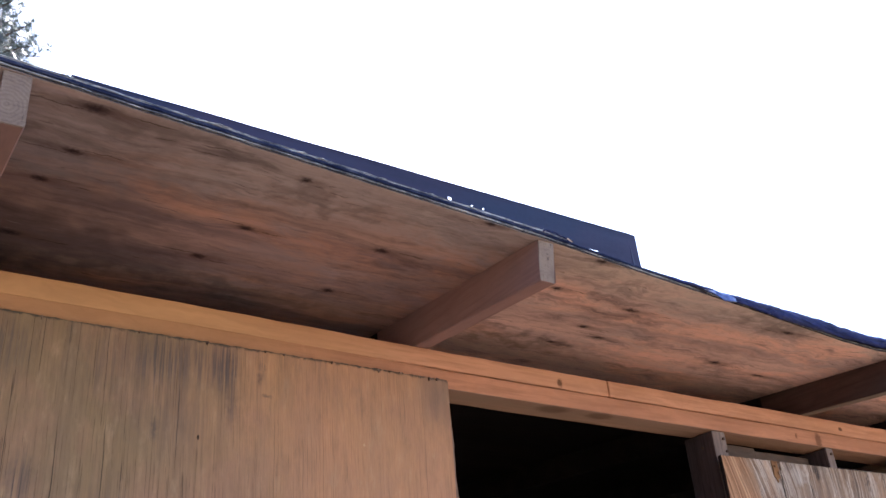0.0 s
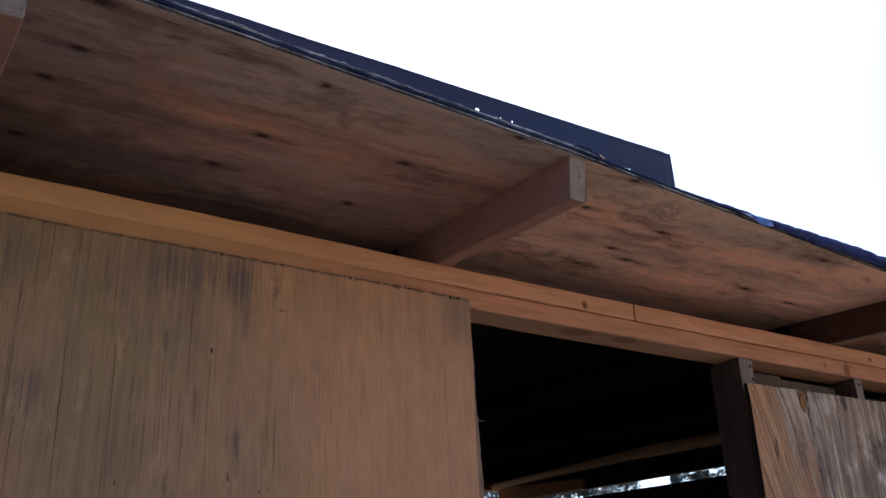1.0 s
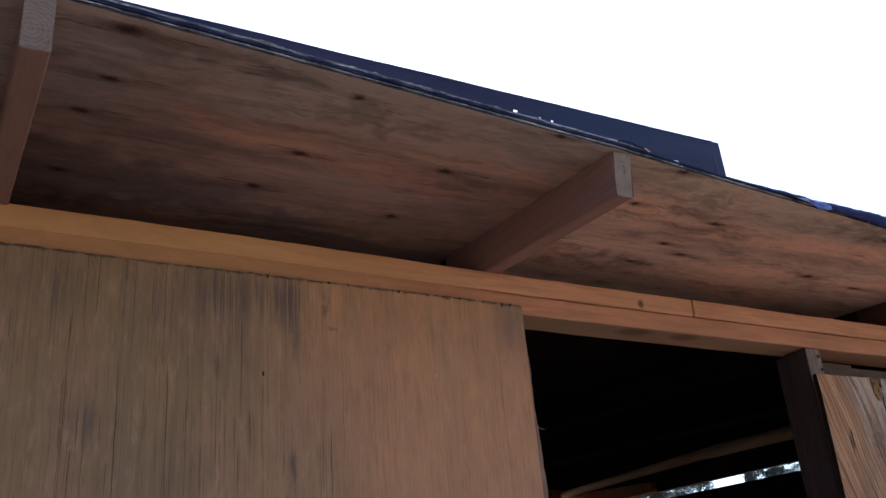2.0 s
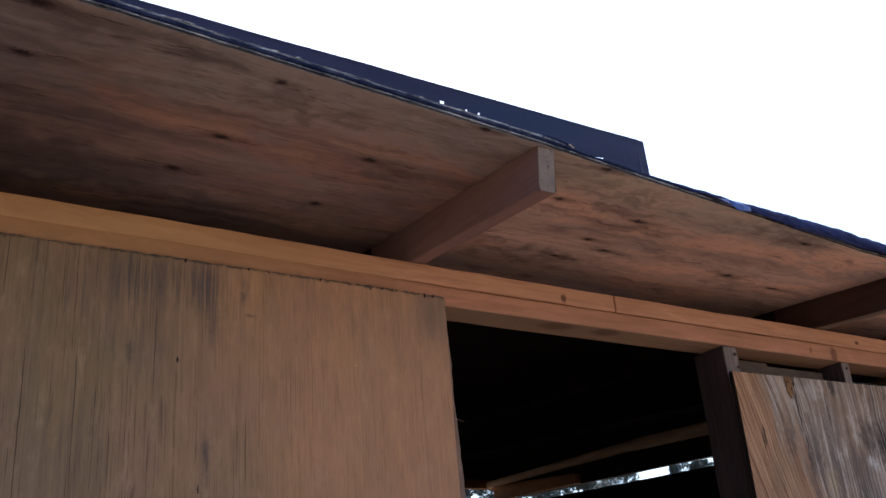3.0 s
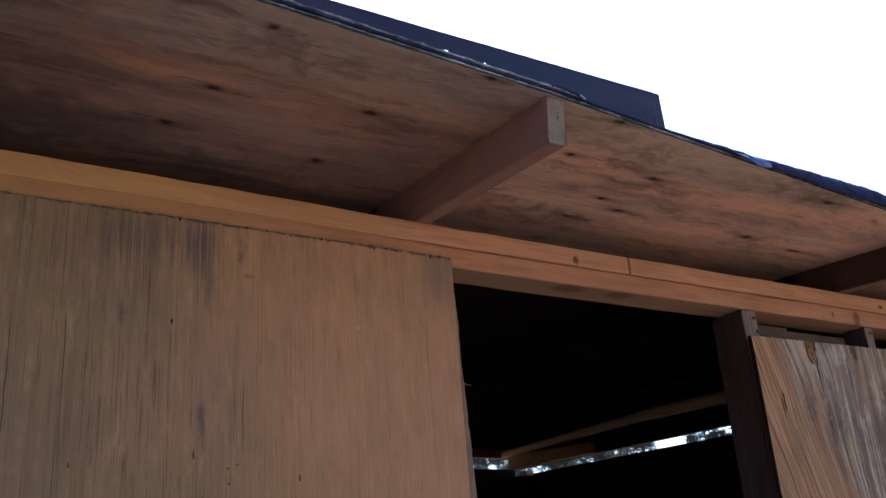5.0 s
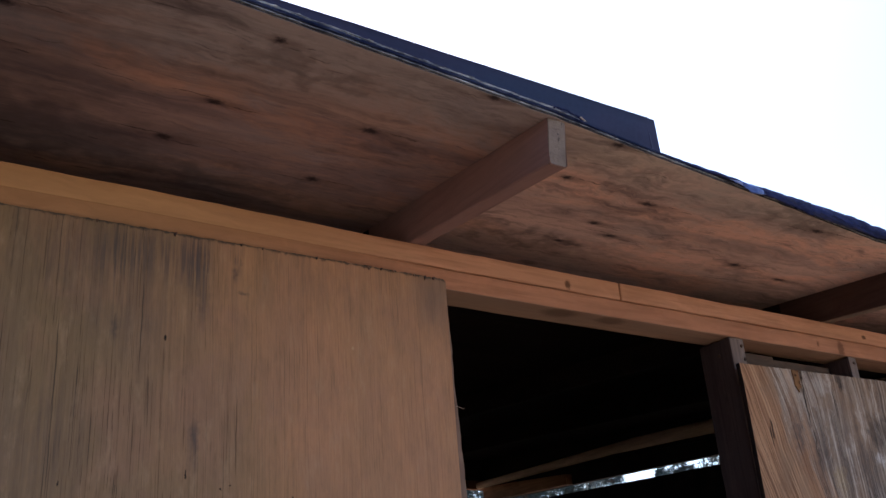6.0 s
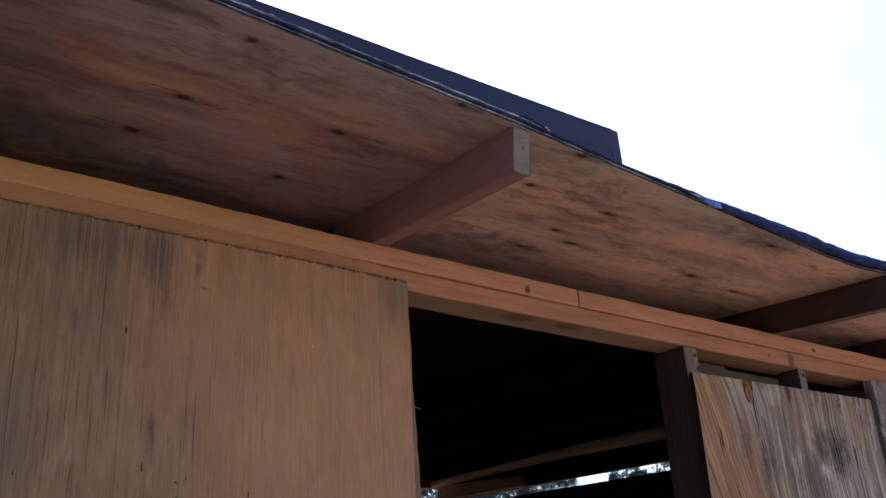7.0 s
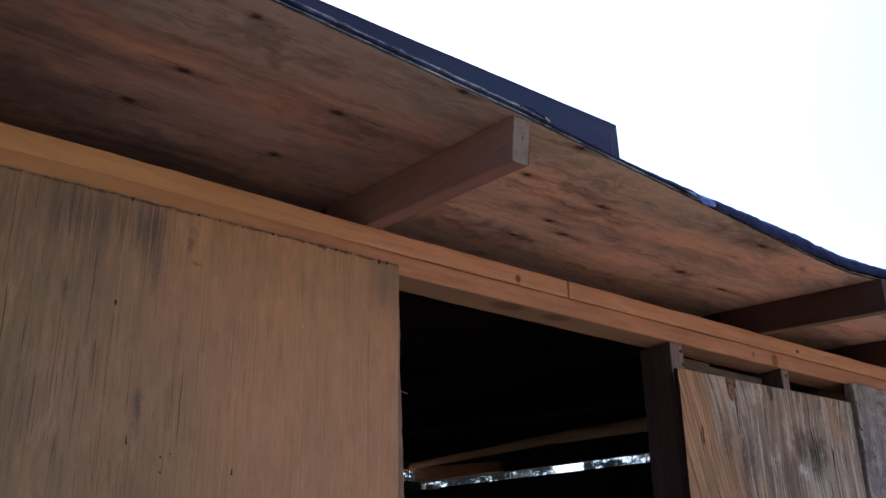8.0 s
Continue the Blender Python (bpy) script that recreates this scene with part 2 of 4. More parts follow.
    colour = n.mix(n.math("MULTIPLY", n.ramp(rings, (0.46, 0.0), (0.66, 1.0)), n.math("SUBTRACT", 0.36, n.math("MULTIPLY", fresh, 0.24))), colour, (0.155, 0.096, 0.058))
    red = n.noise(n.mapped((8.0, 8.0, 6.0), None, (4.1, 0, 2.0)), 1.0, 5, 0.65, 0.4)
    colour = n.mix(n.math("MULTIPLY", n.ramp(red, (0.48, 0.0), (0.66, 1.0)), 0.40), colour, (0.33, 0.175, 0.118))
    many = n.math("MULTIPLY", n.math("SUBTRACT", 0.55, n.math("MULTIPLY", fresh, 0.36)), n.ramp(here, (0.34, 0.25), (0.60, 1.0)))
    colour = n.mix(n.math("MULTIPLY", n.ramp(checks, (0.61, 0.0), (0.72, 1.0)), many), colour, (0.062, 0.040, 0.030))
    colour = n.mix(n.math("MULTIPLY", n.ramp(long, (0.605, 0.0), (0.66, 1.0)), n.math("MULTIPLY", many, 1.35)), colour, (0.040, 0.027, 0.021))
    colour = n.mix(n.math("MULTIPLY", n.ramp(fibre, (0.45, 0.0), (0.75, 1.0)), 0.25), colour, (0.12, 0.080, 0.055))
    mottle = n.noise(n.mapped((60.0, 60.0, 17.0), base, (6, 0, 3)), 1.0, 6, 0.72)
    colour = n.mix(n.math("MULTIPLY", n.ramp(mottle, (0.50, 0.0), (0.72, 1.0)), 0.30), colour, (0.14, 0.092, 0.062))
    colour = n.mix(n.math("MULTIPLY", n.ramp(mottle, (0.30, 1.0), (0.46, 0.0)), 0.25), colour, (0.50, 0.33, 0.20))
    for x, z, a, b in ((-0.362, -0.285, 0.010, 0.026), (-0.305, -0.04, 0.007, 0.016), (-0.478, -0.145, 0.008, 0.03), (-0.292, -0.068, 0.014, 0.005)):
        smudge = n.spot(n.warped(30.0, 0.012), (x, -0.012, H + z), (a, 1.0, b), 0.95)
        colour = n.mix(n.math("MULTIPLY", smudge, 0.6), colour, (0.085, 0.068, 0.06))
    for x, z, b in ((-0.618, -0.26, 0.17), (-0.441, -0.13, 0.10), (-0.30, -0.28, 0.08), (-0.55, -0.20, 0.09)):
        crack = n.spot(n.warped(5.0, 0.004), (x, -0.012, H + z), (0.0010, 1.0, b), 0.6)
        colour = n.mix(n.math("MULTIPLY", crack, 0.75), colour, (0.03, 0.022, 0.018))
    # rain streaks that start at the top edge
    run = n.noise(n.mapped((42.0, 42.0, 5.0), base, (4, 0, 0)), 1.0, 5, 0.65)
    fade = n.smooth(n.axis("Z"), H - 0.22, H + 0.01)
    wet = n.math("MULTIPLY", n.ramp(run, (0.46, 0.0), (0.66, 1.0)), fade)
    colour = n.mix(n.math("MULTIPLY", wet, 0.30), colour, (0.075, 0.066, 0.066))
    thread = n.ramp(n.noise(n.mapped((230.0, 230.0, 6.0), base, (8, 0, 3)), 1.0, 4, 0.65), (0.42, 0.10), (0.56, 1.0))
    for x, z, a, b, much in ((-0.366, -0.030, 0.036, 0.065, 0.7), (-0.352, -0.090, 0.016, 0.06, 0.5), (-0.42, -0.030, 0.10, 0.06, 0.55), (-0.485, -0.036, 0.050, 0.065, 0.6), (-0.46, -0.12, 0.12, 0.09, 0.3), (-0.302, -0.018, 0.010, 0.028, 0.7), (-0.56, -0.05, 0.05, 0.09, 0.4), (-0.70, -0.04, 0.06, 0.07, 0.45), (-0.55, -0.30, 0.10, 0.12, 0.25), (-0.362, -0.30, 0.012, 0.06, 0.45), (-0.66, -0.24, 0.03, 0.06, 0.5)):
        streak = n.spot(n.warped(22.0, 0.02), (x, -0.012, H + z), (a, 1.0, b), 0.9)
        colour = n.mix(n.math("MULTIPLY", n.math("MULTIPLY", streak, thread), much), colour, (0.062, 0.058, 0.066))
    nick = n.spot(n.warped(90.0, 0.006), (-0.109, -0.012, H - 0.133), (0.003, 1.0, 0.004), 0.6)
    colour = n.mix(n.math("MULTIPLY", nick, 0.45), colour, (0.55, 0.36, 0.21))
    corner = n.spot(base, (0.06, -0.012, H + 0.0), (0.075, 1.0, 0.14), 0.9)
    colour = n.mix(n.math("MULTIPLY", corner, 0.55), colour, (0.14, 0.105, 0.085))
    # black grime and a painted shadow line in the frayed fibres of the cut top edge
    rim = n.math("ADD", n.axis("Z"), n.math("MULTIPLY", n.math("SUBTRACT", n.noise(n.mapped((70.0, 70.0, 70.0)), 1.0, 5, 0.75), 0.5), 0.018))
    colour = n.mix(n.math("MULTIPLY", n.smooth(rim, H + 0.0075, H + 0.0125), 0.85), colour, (0.04, 0.036, 0.034))
    for x, z, a, b in PANEL_HOLES:
        hole = n.spot(n.warped(90.0, 0.005), (x, -0.012, H + z), (a, 1.0, b), 0.5)
        colour = n.mix(hole, colour, (0.012, 0.010, 0.010))
    height = n.math("ADD", n.math("MULTIPLY", rings, 0.6), n.math("MULTIPLY", checks, -0.5))
    return n.finish(colour, height, 0.22, 0.002)


def weathered_plywood():
    """Old peeling plywood: raised grain, orange and slanted where fresh, upright and silver grey where bleached, mould blotches."""
    n = Nodes("weathered_plywood", 0.9, 0.0, 0.12)
    x, z = n.axis("X"), n.axis("Z")
    waved = n.warped(7.0, 0.03)
    below = n.math("SUBTRACT", H - 0.07, z)
    # the grain leans beside the doorway and stands upright further on
    lean = n.math("MULTIPLY", n.math("MULTIPLY", below, 0.30), n.smooth(x, 1.13, 0.93))
    sway = n.math("MULTIPLY", n.math("SUBTRACT", n.noise(n.mapped((6.0, 6.0, 5.0)), 1.0, 2, 0.5), 0.5), 0.045)
    across = n.math("ADD", n.math("SUBTRACT", x, lean), sway)
    grain = n.joined(across, 0.0, z)
    rings = n.noise(n.mapped((46.0, 1.0, 1.6), grain), 1.0, 3, 0.55)
    ridge = n.noise(n.mapped((190.0, 1.0, 2.2), grain, (3, 0, 0)), 1.0, 3, 0.6)
    fibre = n.noise(n.mapped((420.0, 1.0, 8.0), grain, (6, 0, 2)), 1.0, 3, 0.65)
    patches = n.noise(n.mapped((13.0, 13.0, 4.0), waved, (5, 0, 1)), 1.0, 6, 0.68, 0.5)
    edge = n.math("ADD", n.math("SUBTRACT", x, n.math("MULTIPLY", below, 0.42)), n.math("MULTIPLY", n.math("SUBTRACT", patches, 0.5), 0.30))
    bleach = n.smooth(edge, 0.84, 0.97)
    colour = n.mix(bleach, (0.40, 0.212, 0.113), (0.32, 0.243, 0.188))
    colour = n.mix(n.math("MULTIPLY", n.ramp(rings, (0.40, 0.0), (0.62, 1.0)), 0.65), colour, n.mix(bleach, (0.235, 0.118, 0.068), (0.150, 0.112, 0.094)))
    colour = n.mix(n.math("MULTIPLY", n.ramp(rings, (0.32, 1.0), (0.46, 0.0)), 0.8), colour, n.mix(bleach, (0.50, 0.30, 0.175), (0.54, 0.44, 0.36)))
    colour = n.mix(n.math("MULTIPLY", n.ramp(ridge, (0.49, 0.0), (0.57, 1.0)), n.ramp(patches, (0.36, 0.42), (0.56, 0.90))), colour, n.mix(bleach, (0.135, 0.066, 0.038), (0.072, 0.052, 0.044)))
    colour = n.mix(n.math("MULTIPLY", n.ramp(ridge, (0.36, 1.0), (0.45, 0.0)), 0.55), colour, n.mix(bleach, (0.49, 0.30, 0.18), (0.48, 0.40, 0.345)))
    # brown, less bleached flames between the two stretches
    flames = n.noise(n.mapped((24.0, 1.0, 7.0), n.warped(11.0, 0.05, grain), (7, 0, 3)), 1.0, 5, 0.66, 0.9)
    swirl = n.spot(n.warped(6.0, 0.08), (1.05, -0.022, H - 0.21), (0.17, 1.0, 0.19), 0.7)
    colour = n.mix(n.math("MULTIPLY", swirl, n.ramp(flames, (0.44, 0.0), (0.60, 0.75))), colour, (0.165, 0.112, 0.086))
    colour = n.mix(n.math("MULTIPLY", swirl, n.ramp(flames, (0.30, 0.6), (0.42, 0.0))), colour, (0.42, 0.36, 0.31))
    warm = n.noise(n.mapped((9.0, 9.0, 5.0), waved, (1, 0, 8)), 1.0, 5, 0.65)
    colour = n.mix(n.math("MULTIPLY", n.ramp(warm, (0.47, 0.0), (0.60, 1.0)), 0.62), colour, (0.25, 0.152, 0.095))
    colour = n.mix(n.math("MULTIPLY", n.ramp(fibre, (0.52, 0.0), (0.78, 1.0)), 0.3), colour, (0.10, 0.070, 0.055))
    # a paler bloom and darker damp, each some centimetres wide, drawn out along the grain
    bloom = n.noise(n.mapped((30.0, 1.0, 5.0), n.warped(8.0, 0.03, grain), (11, 0, 4)), 1.0, 5, 0.68, 0.5)
    colour = n.mix(n.math("MULTIPLY", n.math("MULTIPLY", n.ramp(bloom, (0.52, 0.0), (0.62, 0.8)), bleach), n.ramp(ridge, (0.42, 1.0), (0.58, 0.3))), colour, (0.50, 0.42, 0.355))
    colour = n.mix(n.math("MULTIPLY", n.ramp(bloom, (0.34, 0.75), (0.46, 0.0)), n.ramp(ridge, (0.36, 0.5), (0.54, 1.0))), colour, n.mix(bleach, (0.19, 0.098, 0.055), (0.105, 0.078, 0.064)))
    blotted = n.warped(10.0, 0.07)
    for bx, bz, a, b, tone, much in ((1.29, -0.205, 0.055, 0.085, 0.022, 1.0), (1.228, -0.19, 0.04, 0.07, 0.035, 0.8), (1.017, -0.245, 0.038, 0.07, 0.07, 0.7), (1.166, -0.26, 0.05, 0.07, 0.07, 0.5), (1.335, -0.075, 0.012, 0.055, 0.04, 0.85), (1.135, -0.075, 0.016, 0.04, 0.035, 0.9), (0.95, -0.20, 0.02, 0.08, 0.08, 0.5), (1.20, -0.36, 0.09, 0.08, 0.05, 0.5)):
        blot = n.math("MULTIPLY", n.spot(blotted, (bx, -0.022, H + bz), (a, 1.0, b), 0.9), much)
        colour = n.mix(n.math("MULTIPLY", blot, n.ramp(ridge, (0.36, 0.5), (0.56, 1.0))), colour, (tone, tone * 0.85, tone * 0.82))
    for bx, bz, a, b, tint, much in ((1.385, -0.135, 0.060, 0.065, (0.34, 0.195, 0.11), 0.75), (1.227, -0.251, 0.026, 0.022, (0.60, 0.54, 0.50), 0.75), (1.057, -0.095, 0.045, 0.03, (0.48, 0.42, 0.37), 0.55), (1.06, -0.30, 0.03, 0.05, (0.38, 0.25, 0.10), 0.5)):
        tinge = n.spot(n.warped(14.0, 0.05), (bx, -0.022, H + bz), (a, 1.0, b), 0.85)
        colour = n.mix(n.math("MULTIPLY", tinge, n.math("MULTIPLY", n.ramp(ridge, (0.42, 1.0), (0.60, 0.35)), much)), colour, tint)
    for cx, cz, a, b in ((0.9965, -0.13, 0.0026, 0.075), (1.001, -0.23, 0.0018, 0.05), (1.362, -0.209, 0.0045, 0.034), (0.864, -0.204, 0.0040, 0.028), (0.857, -0.215, 0.002, 0.03), (1.10, -0.13, 0.0018, 0.05), (1.405, -0.09, 0.0016, 0.06), (0.985, -0.075, 0.003, 0.012)):
        crack = n.spot(n.warped(9.0, 0.014), (cx, -0.022, H + cz), (a, 1.0, b), 0.5)
        colour = n.mix(n.math("MULTIPLY", crack, 0.9), colour, (0.022, 0.016, 0.014))
    torn = n.warped(70.0, 0.02)
    colour = n.mix(n.math("MULTIPLY", n.spot(torn, (0.981, -0.022, H - 0.088), (0.016, 1.0, 0.034), 0.3), 0.7), colour, (0.13, 0.08, 0.052))
    height = n.math("ADD", n.math("MULTIPLY", ridge, -0.8), n.math("MULTIPLY", fibre, -0.3))
    return n.finish(colour, height, 0.5, 0.003)


def end_grain():
    n = Nodes("end_grain", 0.85)
    ring = n.tree.nodes.new("ShaderNodeTexWave")
    ring.wave_type, ring.rings_direction = "RINGS", "Y"
    n.put(ring.inputs["Vector"], n.mapped((1, 1, 1), n.warped(20.0, 0.006), (0.806, 0, -2.068)))
    ring.inputs["Scale"].default_value, ring.inputs["Distortion"].default_value = 62.0, 0.5
    fine = n.noise(n.mapped((300, 300, 300)), 1.0, 3)
    colour = n.mix(n.math("MULTIPLY", ring.outputs["Fac"], n.smooth(n.axis("X"), -0.60, -0.72)), (0.220, 0.162, 0.125), (0.172, 0.124, 0.097))
    blur = n.noise(n.mapped((60, 60, 28)), 1.0, 5, 0.7)
    colour = n.mix(n.math("MULTIPLY", n.ramp(blur, (0.45, 0.0), (0.7, 1.0)), 0.5), colour, (0.12, 0.08, 0.066))
    colour = n.mix(n.math("MULTIPLY", fine, 0.25), colour, (0.16, 0.11, 0.09))
    saw = n.noise(n.mapped((25, 25, 210), n.warped(30.0, 0.01)), 1.0, 4, 0.6)
    colour = n.mix(n.math("MULTIPLY", n.ramp(saw, (0.52, 0.0), (0.68, 1.0)), 0.35), colour, (0.085, 0.055, 0.045))
    check = n.noise(n.mapped((170, 170, 16), n.warped(25.0, 0.012), (4, 0, 1)), 1.0, 3, 0.6)
    colour = n.mix(n.math("MULTIPLY", n.ramp(check, (0.60, 0.0), (0.66, 1.0)), 0.7), colour, (0.05, 0.033, 0.028))
    return n.finish(colour, n.math("ADD", fine, saw), 0.45, 0.002)


def felt():
    n = Nodes("roofing_felt", 0.8, 0.0, 0.06)
    grit = n.noise(n.mapped((400, 400, 400)), 1.0, 3)
    wrinkle = n.noise(n.mapped((9, 110, 150), n.warped(12.0, 0.012)), 1.0, 5, 0.65, 0.4)
    colour = n.mix(n.ramp(wrinkle, (0.38, 0.0), (0.64, 1.0)), (0.009, 0.010, 0.036), (0.026, 0.033, 0.112))
    dust = n.noise(n.mapped((6, 55, 70), n.warped(15.0, 0.01), (4, 2, 0)), 1.0, 5, 0.7)
    colour = n.mix(n.math("MULTIPLY", n.ramp(dust, (0.50, 0.0), (0.64, 1.0)), 0.6), colour, (0.046, 0.040, 0.048))
    return n.finish(colour, n.math("ADD", n.math("MULTIPLY", grit, 0.15), wrinkle), 0.6, 0.006)


def painted_metal():
    n = Nodes("flashing_metal", 0.5, 0.0, 0.18)
    dirt = n.noise(n.mapped((3, 3, 26)), 1.0, 5)
    bloom = n.noise(n.mapped((4, 4, 9), None, (5, 0, 2)), 1.0, 4)
    speck = n.noise(n.mapped((120, 120, 120)), 1.0, 3)
    colour = n.mix(n.ramp(dirt, (0.35, 0.0), (0.7, 1.0)), (0.022, 0.021, 0.052), (0.040, 0.034, 0.074))
    colour = n.mix(n.math("MULTIPLY", n.ramp(bloom, (0.42, 0.0), (0.64, 1.0)), 0.7), colour, (0.017, 0.027, 0.064))
    colour = n.mix(n.math("MULTIPLY", n.ramp(speck, (0.6, 0.0), (0.75, 1.0)), 0.3), colour, (0.03, 0.03, 0.05))
    return n.finish(colour, dirt, 0.15, 0.003, n.ramp(speck, (0.3, 0.45), (0.8, 0.65)))


def soil():
    n = Nodes("soil", 0.95)
    big = n.noise(n.mapped((0.25, 0.25, 0.25)), 1.0, 6)
    small = n.noise(n.mapped((14, 14, 14)), 1.0, 6, 0.7)
    colour = n.mix(n.ramp(big, (0.35, 0.0), (0.65, 1.0)), (0.35, 0.262, 0.185), (0.26, 0.20, 0.138))
    colour = n.mix(n.math("MULTIPLY", small, 0.5), colour, (0.16, 0.12, 0.075))
    return n.finish(colour, small, 0.6, 0.03)


def bark():
    n = Nodes("pine_bark", 0.95)
    plates = n.noise(n.mapped((14, 14, 3.5)), 1.0, 5, 0.6, 0.5)
    return n.finish(n.mix(n.ramp(plates, (0.4, 0.0), (0.62, 1.0)), (0.055, 0.04, 0.032), (0.15, 0.10, 0.075)), plates, 0.8, 0.03)


def needles():
    n = Nodes("pine_needles", 0.5)
    isle = n.tree.nodes.new("ShaderNodeNewGeometry").outputs["Random Per Island"]
    return n.finish(n.mix(isle, (0.022, 0.036, 0.036), (0.062, 0.082, 0.076)))


def plain_metal(name, colour, rough):
    n = Nodes(name, rough, 0.8)
    spots = n.noise(n.mapped((90, 90, 90)), 1.0, 3)
    return n.finish(n.mix(spots, colour, tuple(c * 0.5 for c in colour)))


M_PLATE_LOW = lumber("lower_plate_pine", (0.54, 0.252, 0.144), (0.33, 0.144, 0.083), "x", 30, 0.6, (0.34, 0.158, 0.090),
                     [((0.36, 0.04, H), (0.045, 0.022, 0.02)), ((0.49, 0.04, H), (0.040, 0.018, 0.02)), ((1.12, 0, H + 0.018), (0.006, 1, 0.010)), ((1.205, 0, H + 0.014), (0.016, 1, 0.030))], seed=1.3, knot_depth=0.6, tint=(-0.35, 0.25, (0.49, 0.262, 0.122)), figure=1.6)
# plate underside: weathered grey, with light off the ground put into its tone
M_SOFFIT = lumber("weathered_lit_pine", (0.46, 0.272, 0.19), (0.32, 0.176, 0.12), "x", 38, 0.5, (0.34, 0.225, 0.165),
                  [((0.36, 0.022, H), (0.055, 0.030, 0.02)), ((0.49, 0.022, H), (0.048, 0.026, 0.02))], seed=1.9, knot_depth=0.5)
M_PLATE = lumber("plate_pine", (0.59, 0.297, 0.178), (0.40, 0.188, 0.107), "x", 38, 0.6, (0.42, 0.21, 0.118),
                 [((0.371, 0, H + 0.052), (0.009, 1, 0.013)), ((1.31, 0, H + 0.055), (0.010, 1, 0.009)),
                  ((0.36, 0.04, H), (0.045, 0.022, 0.02)), ((0.49, 0.04, H), (0.040, 0.018, 0.02)), ((1.12, 0, H + 0.018), (0.006, 1, 0.010))], tint=(-0.35, 0.25, (0.61, 0.345, 0.158)), figure=1.6)
M_RAFTER = lumber("rafter_fir", (0.335, 0.203, 0.186), (0.26, 0.156, 0.144), "y", 34, 0.35, (0.205, 0.140, 0.132), seed=2.0, bump=0.4)
# shaded and lit copies of rafter wood, for the far rafters' sides and undersides
M_RAFTER_SHADED = lumber("shaded_rafter", (0.088, 0.049, 0.042), (0.056, 0.031, 0.027), "y", 40, 0.5, (0.068, 0.049, 0.043), seed=2.6)
M_RAFTER_LIT = lumber("lit_rafter", (0.26, 0.188, 0.145), (0.17, 0.120, 0.094), "y", 40, 0.6, (0.19, 0.15, 0.118), seed=2.3)
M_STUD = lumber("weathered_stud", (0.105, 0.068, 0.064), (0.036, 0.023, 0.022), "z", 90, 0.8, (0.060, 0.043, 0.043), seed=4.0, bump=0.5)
M_STUD_FACE = lumber("pale_stud_face", (0.25, 0.185, 0.160), (0.13, 0.096, 0.084), "z", 80, 0.6, seed=4.5)


def mouldy_board():
    """Bleached lavender-grey board: faint upright grain, cross scuffs, dark mould and pale worn patches."""
    n = Nodes("mouldy_board", 0.95, 0.0, 0.06)
    base = n.warped(12.0, 0.03)
    grain = n.noise(n.mapped((85.0, 85.0, 3.0), n.warped(4.0, 0.02)), 1.0, 4, 0.65)
    mould = n.noise(n.mapped((26.0, 26.0, 15.0), base), 1.0, 6, 0.72, 0.6)
    scuff = n.noise(n.mapped((9.0, 9.0, 60.0), base, (3, 0, 5)), 1.0, 5, 0.7, 0.4)
    colour = n.mix(n.ramp(grain, (0.38, 0.0), (0.64, 1.0)), (0.27, 0.235, 0.225), (0.165, 0.138, 0.132))
    colour = n.mix(n.math("MULTIPLY", n.ramp(mould, (0.47, 0.0), (0.60, 1.0)), 0.75), colour, (0.105, 0.088, 0.088))
    colour = n.mix(n.math("MULTIPLY", n.ramp(scuff, (0.54, 0.0), (0.62, 1.0)), 0.45), colour, (0.36, 0.315, 0.295))
    colour = n.mix(n.math("MULTIPLY", n.ramp(mould, (0.28, 1.0), (0.40, 0.0)), 0.5), colour, (0.37, 0.315, 0.28))
    return n.finish(colour, n.math("ADD", mould, scuff), 0.5, 0.003)


M_BOARD = mouldy_board()
M_SPLIT = lumber("split_wood", (0.33, 0.275, 0.25), (0.19, 0.15, 0.135), "z", 110, 0.7, seed=6.5, bump=0.8)
M_BACKING = lumber("backing_board", (0.30, 0.185, 0.118), (0.15, 0.092, 0.062), "x", 60, 0.7, (0.075, 0.052, 0.042), seed=8.0)
# old board brown taken near black: the shed's inner shade is in this colour
M_DARK = lumber("shaded_old_boards", (0.032, 0.020, 0.019), (0.015, 0.010, 0.010), "x", 30, 0.5, (0.02, 0.015, 0.016), seed=3.0)
M_BEAM = lumber("inner_beam", (0.34, 0.150, 0.075), (0.16, 0.070, 0.036), "y", 35, 0.6, seed=5.0)
M_POLE = lumber("peeled_pole", (0.80, 0.56, 0.39), (0.60, 0.40, 0.26), "y", 60, 0.6, seed=5.5)
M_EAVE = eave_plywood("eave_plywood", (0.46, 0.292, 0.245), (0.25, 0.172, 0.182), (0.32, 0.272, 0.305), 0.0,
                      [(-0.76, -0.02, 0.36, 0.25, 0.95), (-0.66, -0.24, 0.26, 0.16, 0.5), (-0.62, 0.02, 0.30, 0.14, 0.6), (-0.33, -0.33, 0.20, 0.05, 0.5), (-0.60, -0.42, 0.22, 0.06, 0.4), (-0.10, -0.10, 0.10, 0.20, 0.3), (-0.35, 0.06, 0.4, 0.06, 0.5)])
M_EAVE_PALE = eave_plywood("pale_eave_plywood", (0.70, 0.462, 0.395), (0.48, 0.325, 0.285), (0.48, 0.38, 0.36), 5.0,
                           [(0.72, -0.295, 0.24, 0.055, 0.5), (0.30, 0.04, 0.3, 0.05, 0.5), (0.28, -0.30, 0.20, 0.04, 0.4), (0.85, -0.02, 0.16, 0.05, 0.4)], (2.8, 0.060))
M_PANEL, M_WEATHERED = panel_plywood(), weathered_plywood()
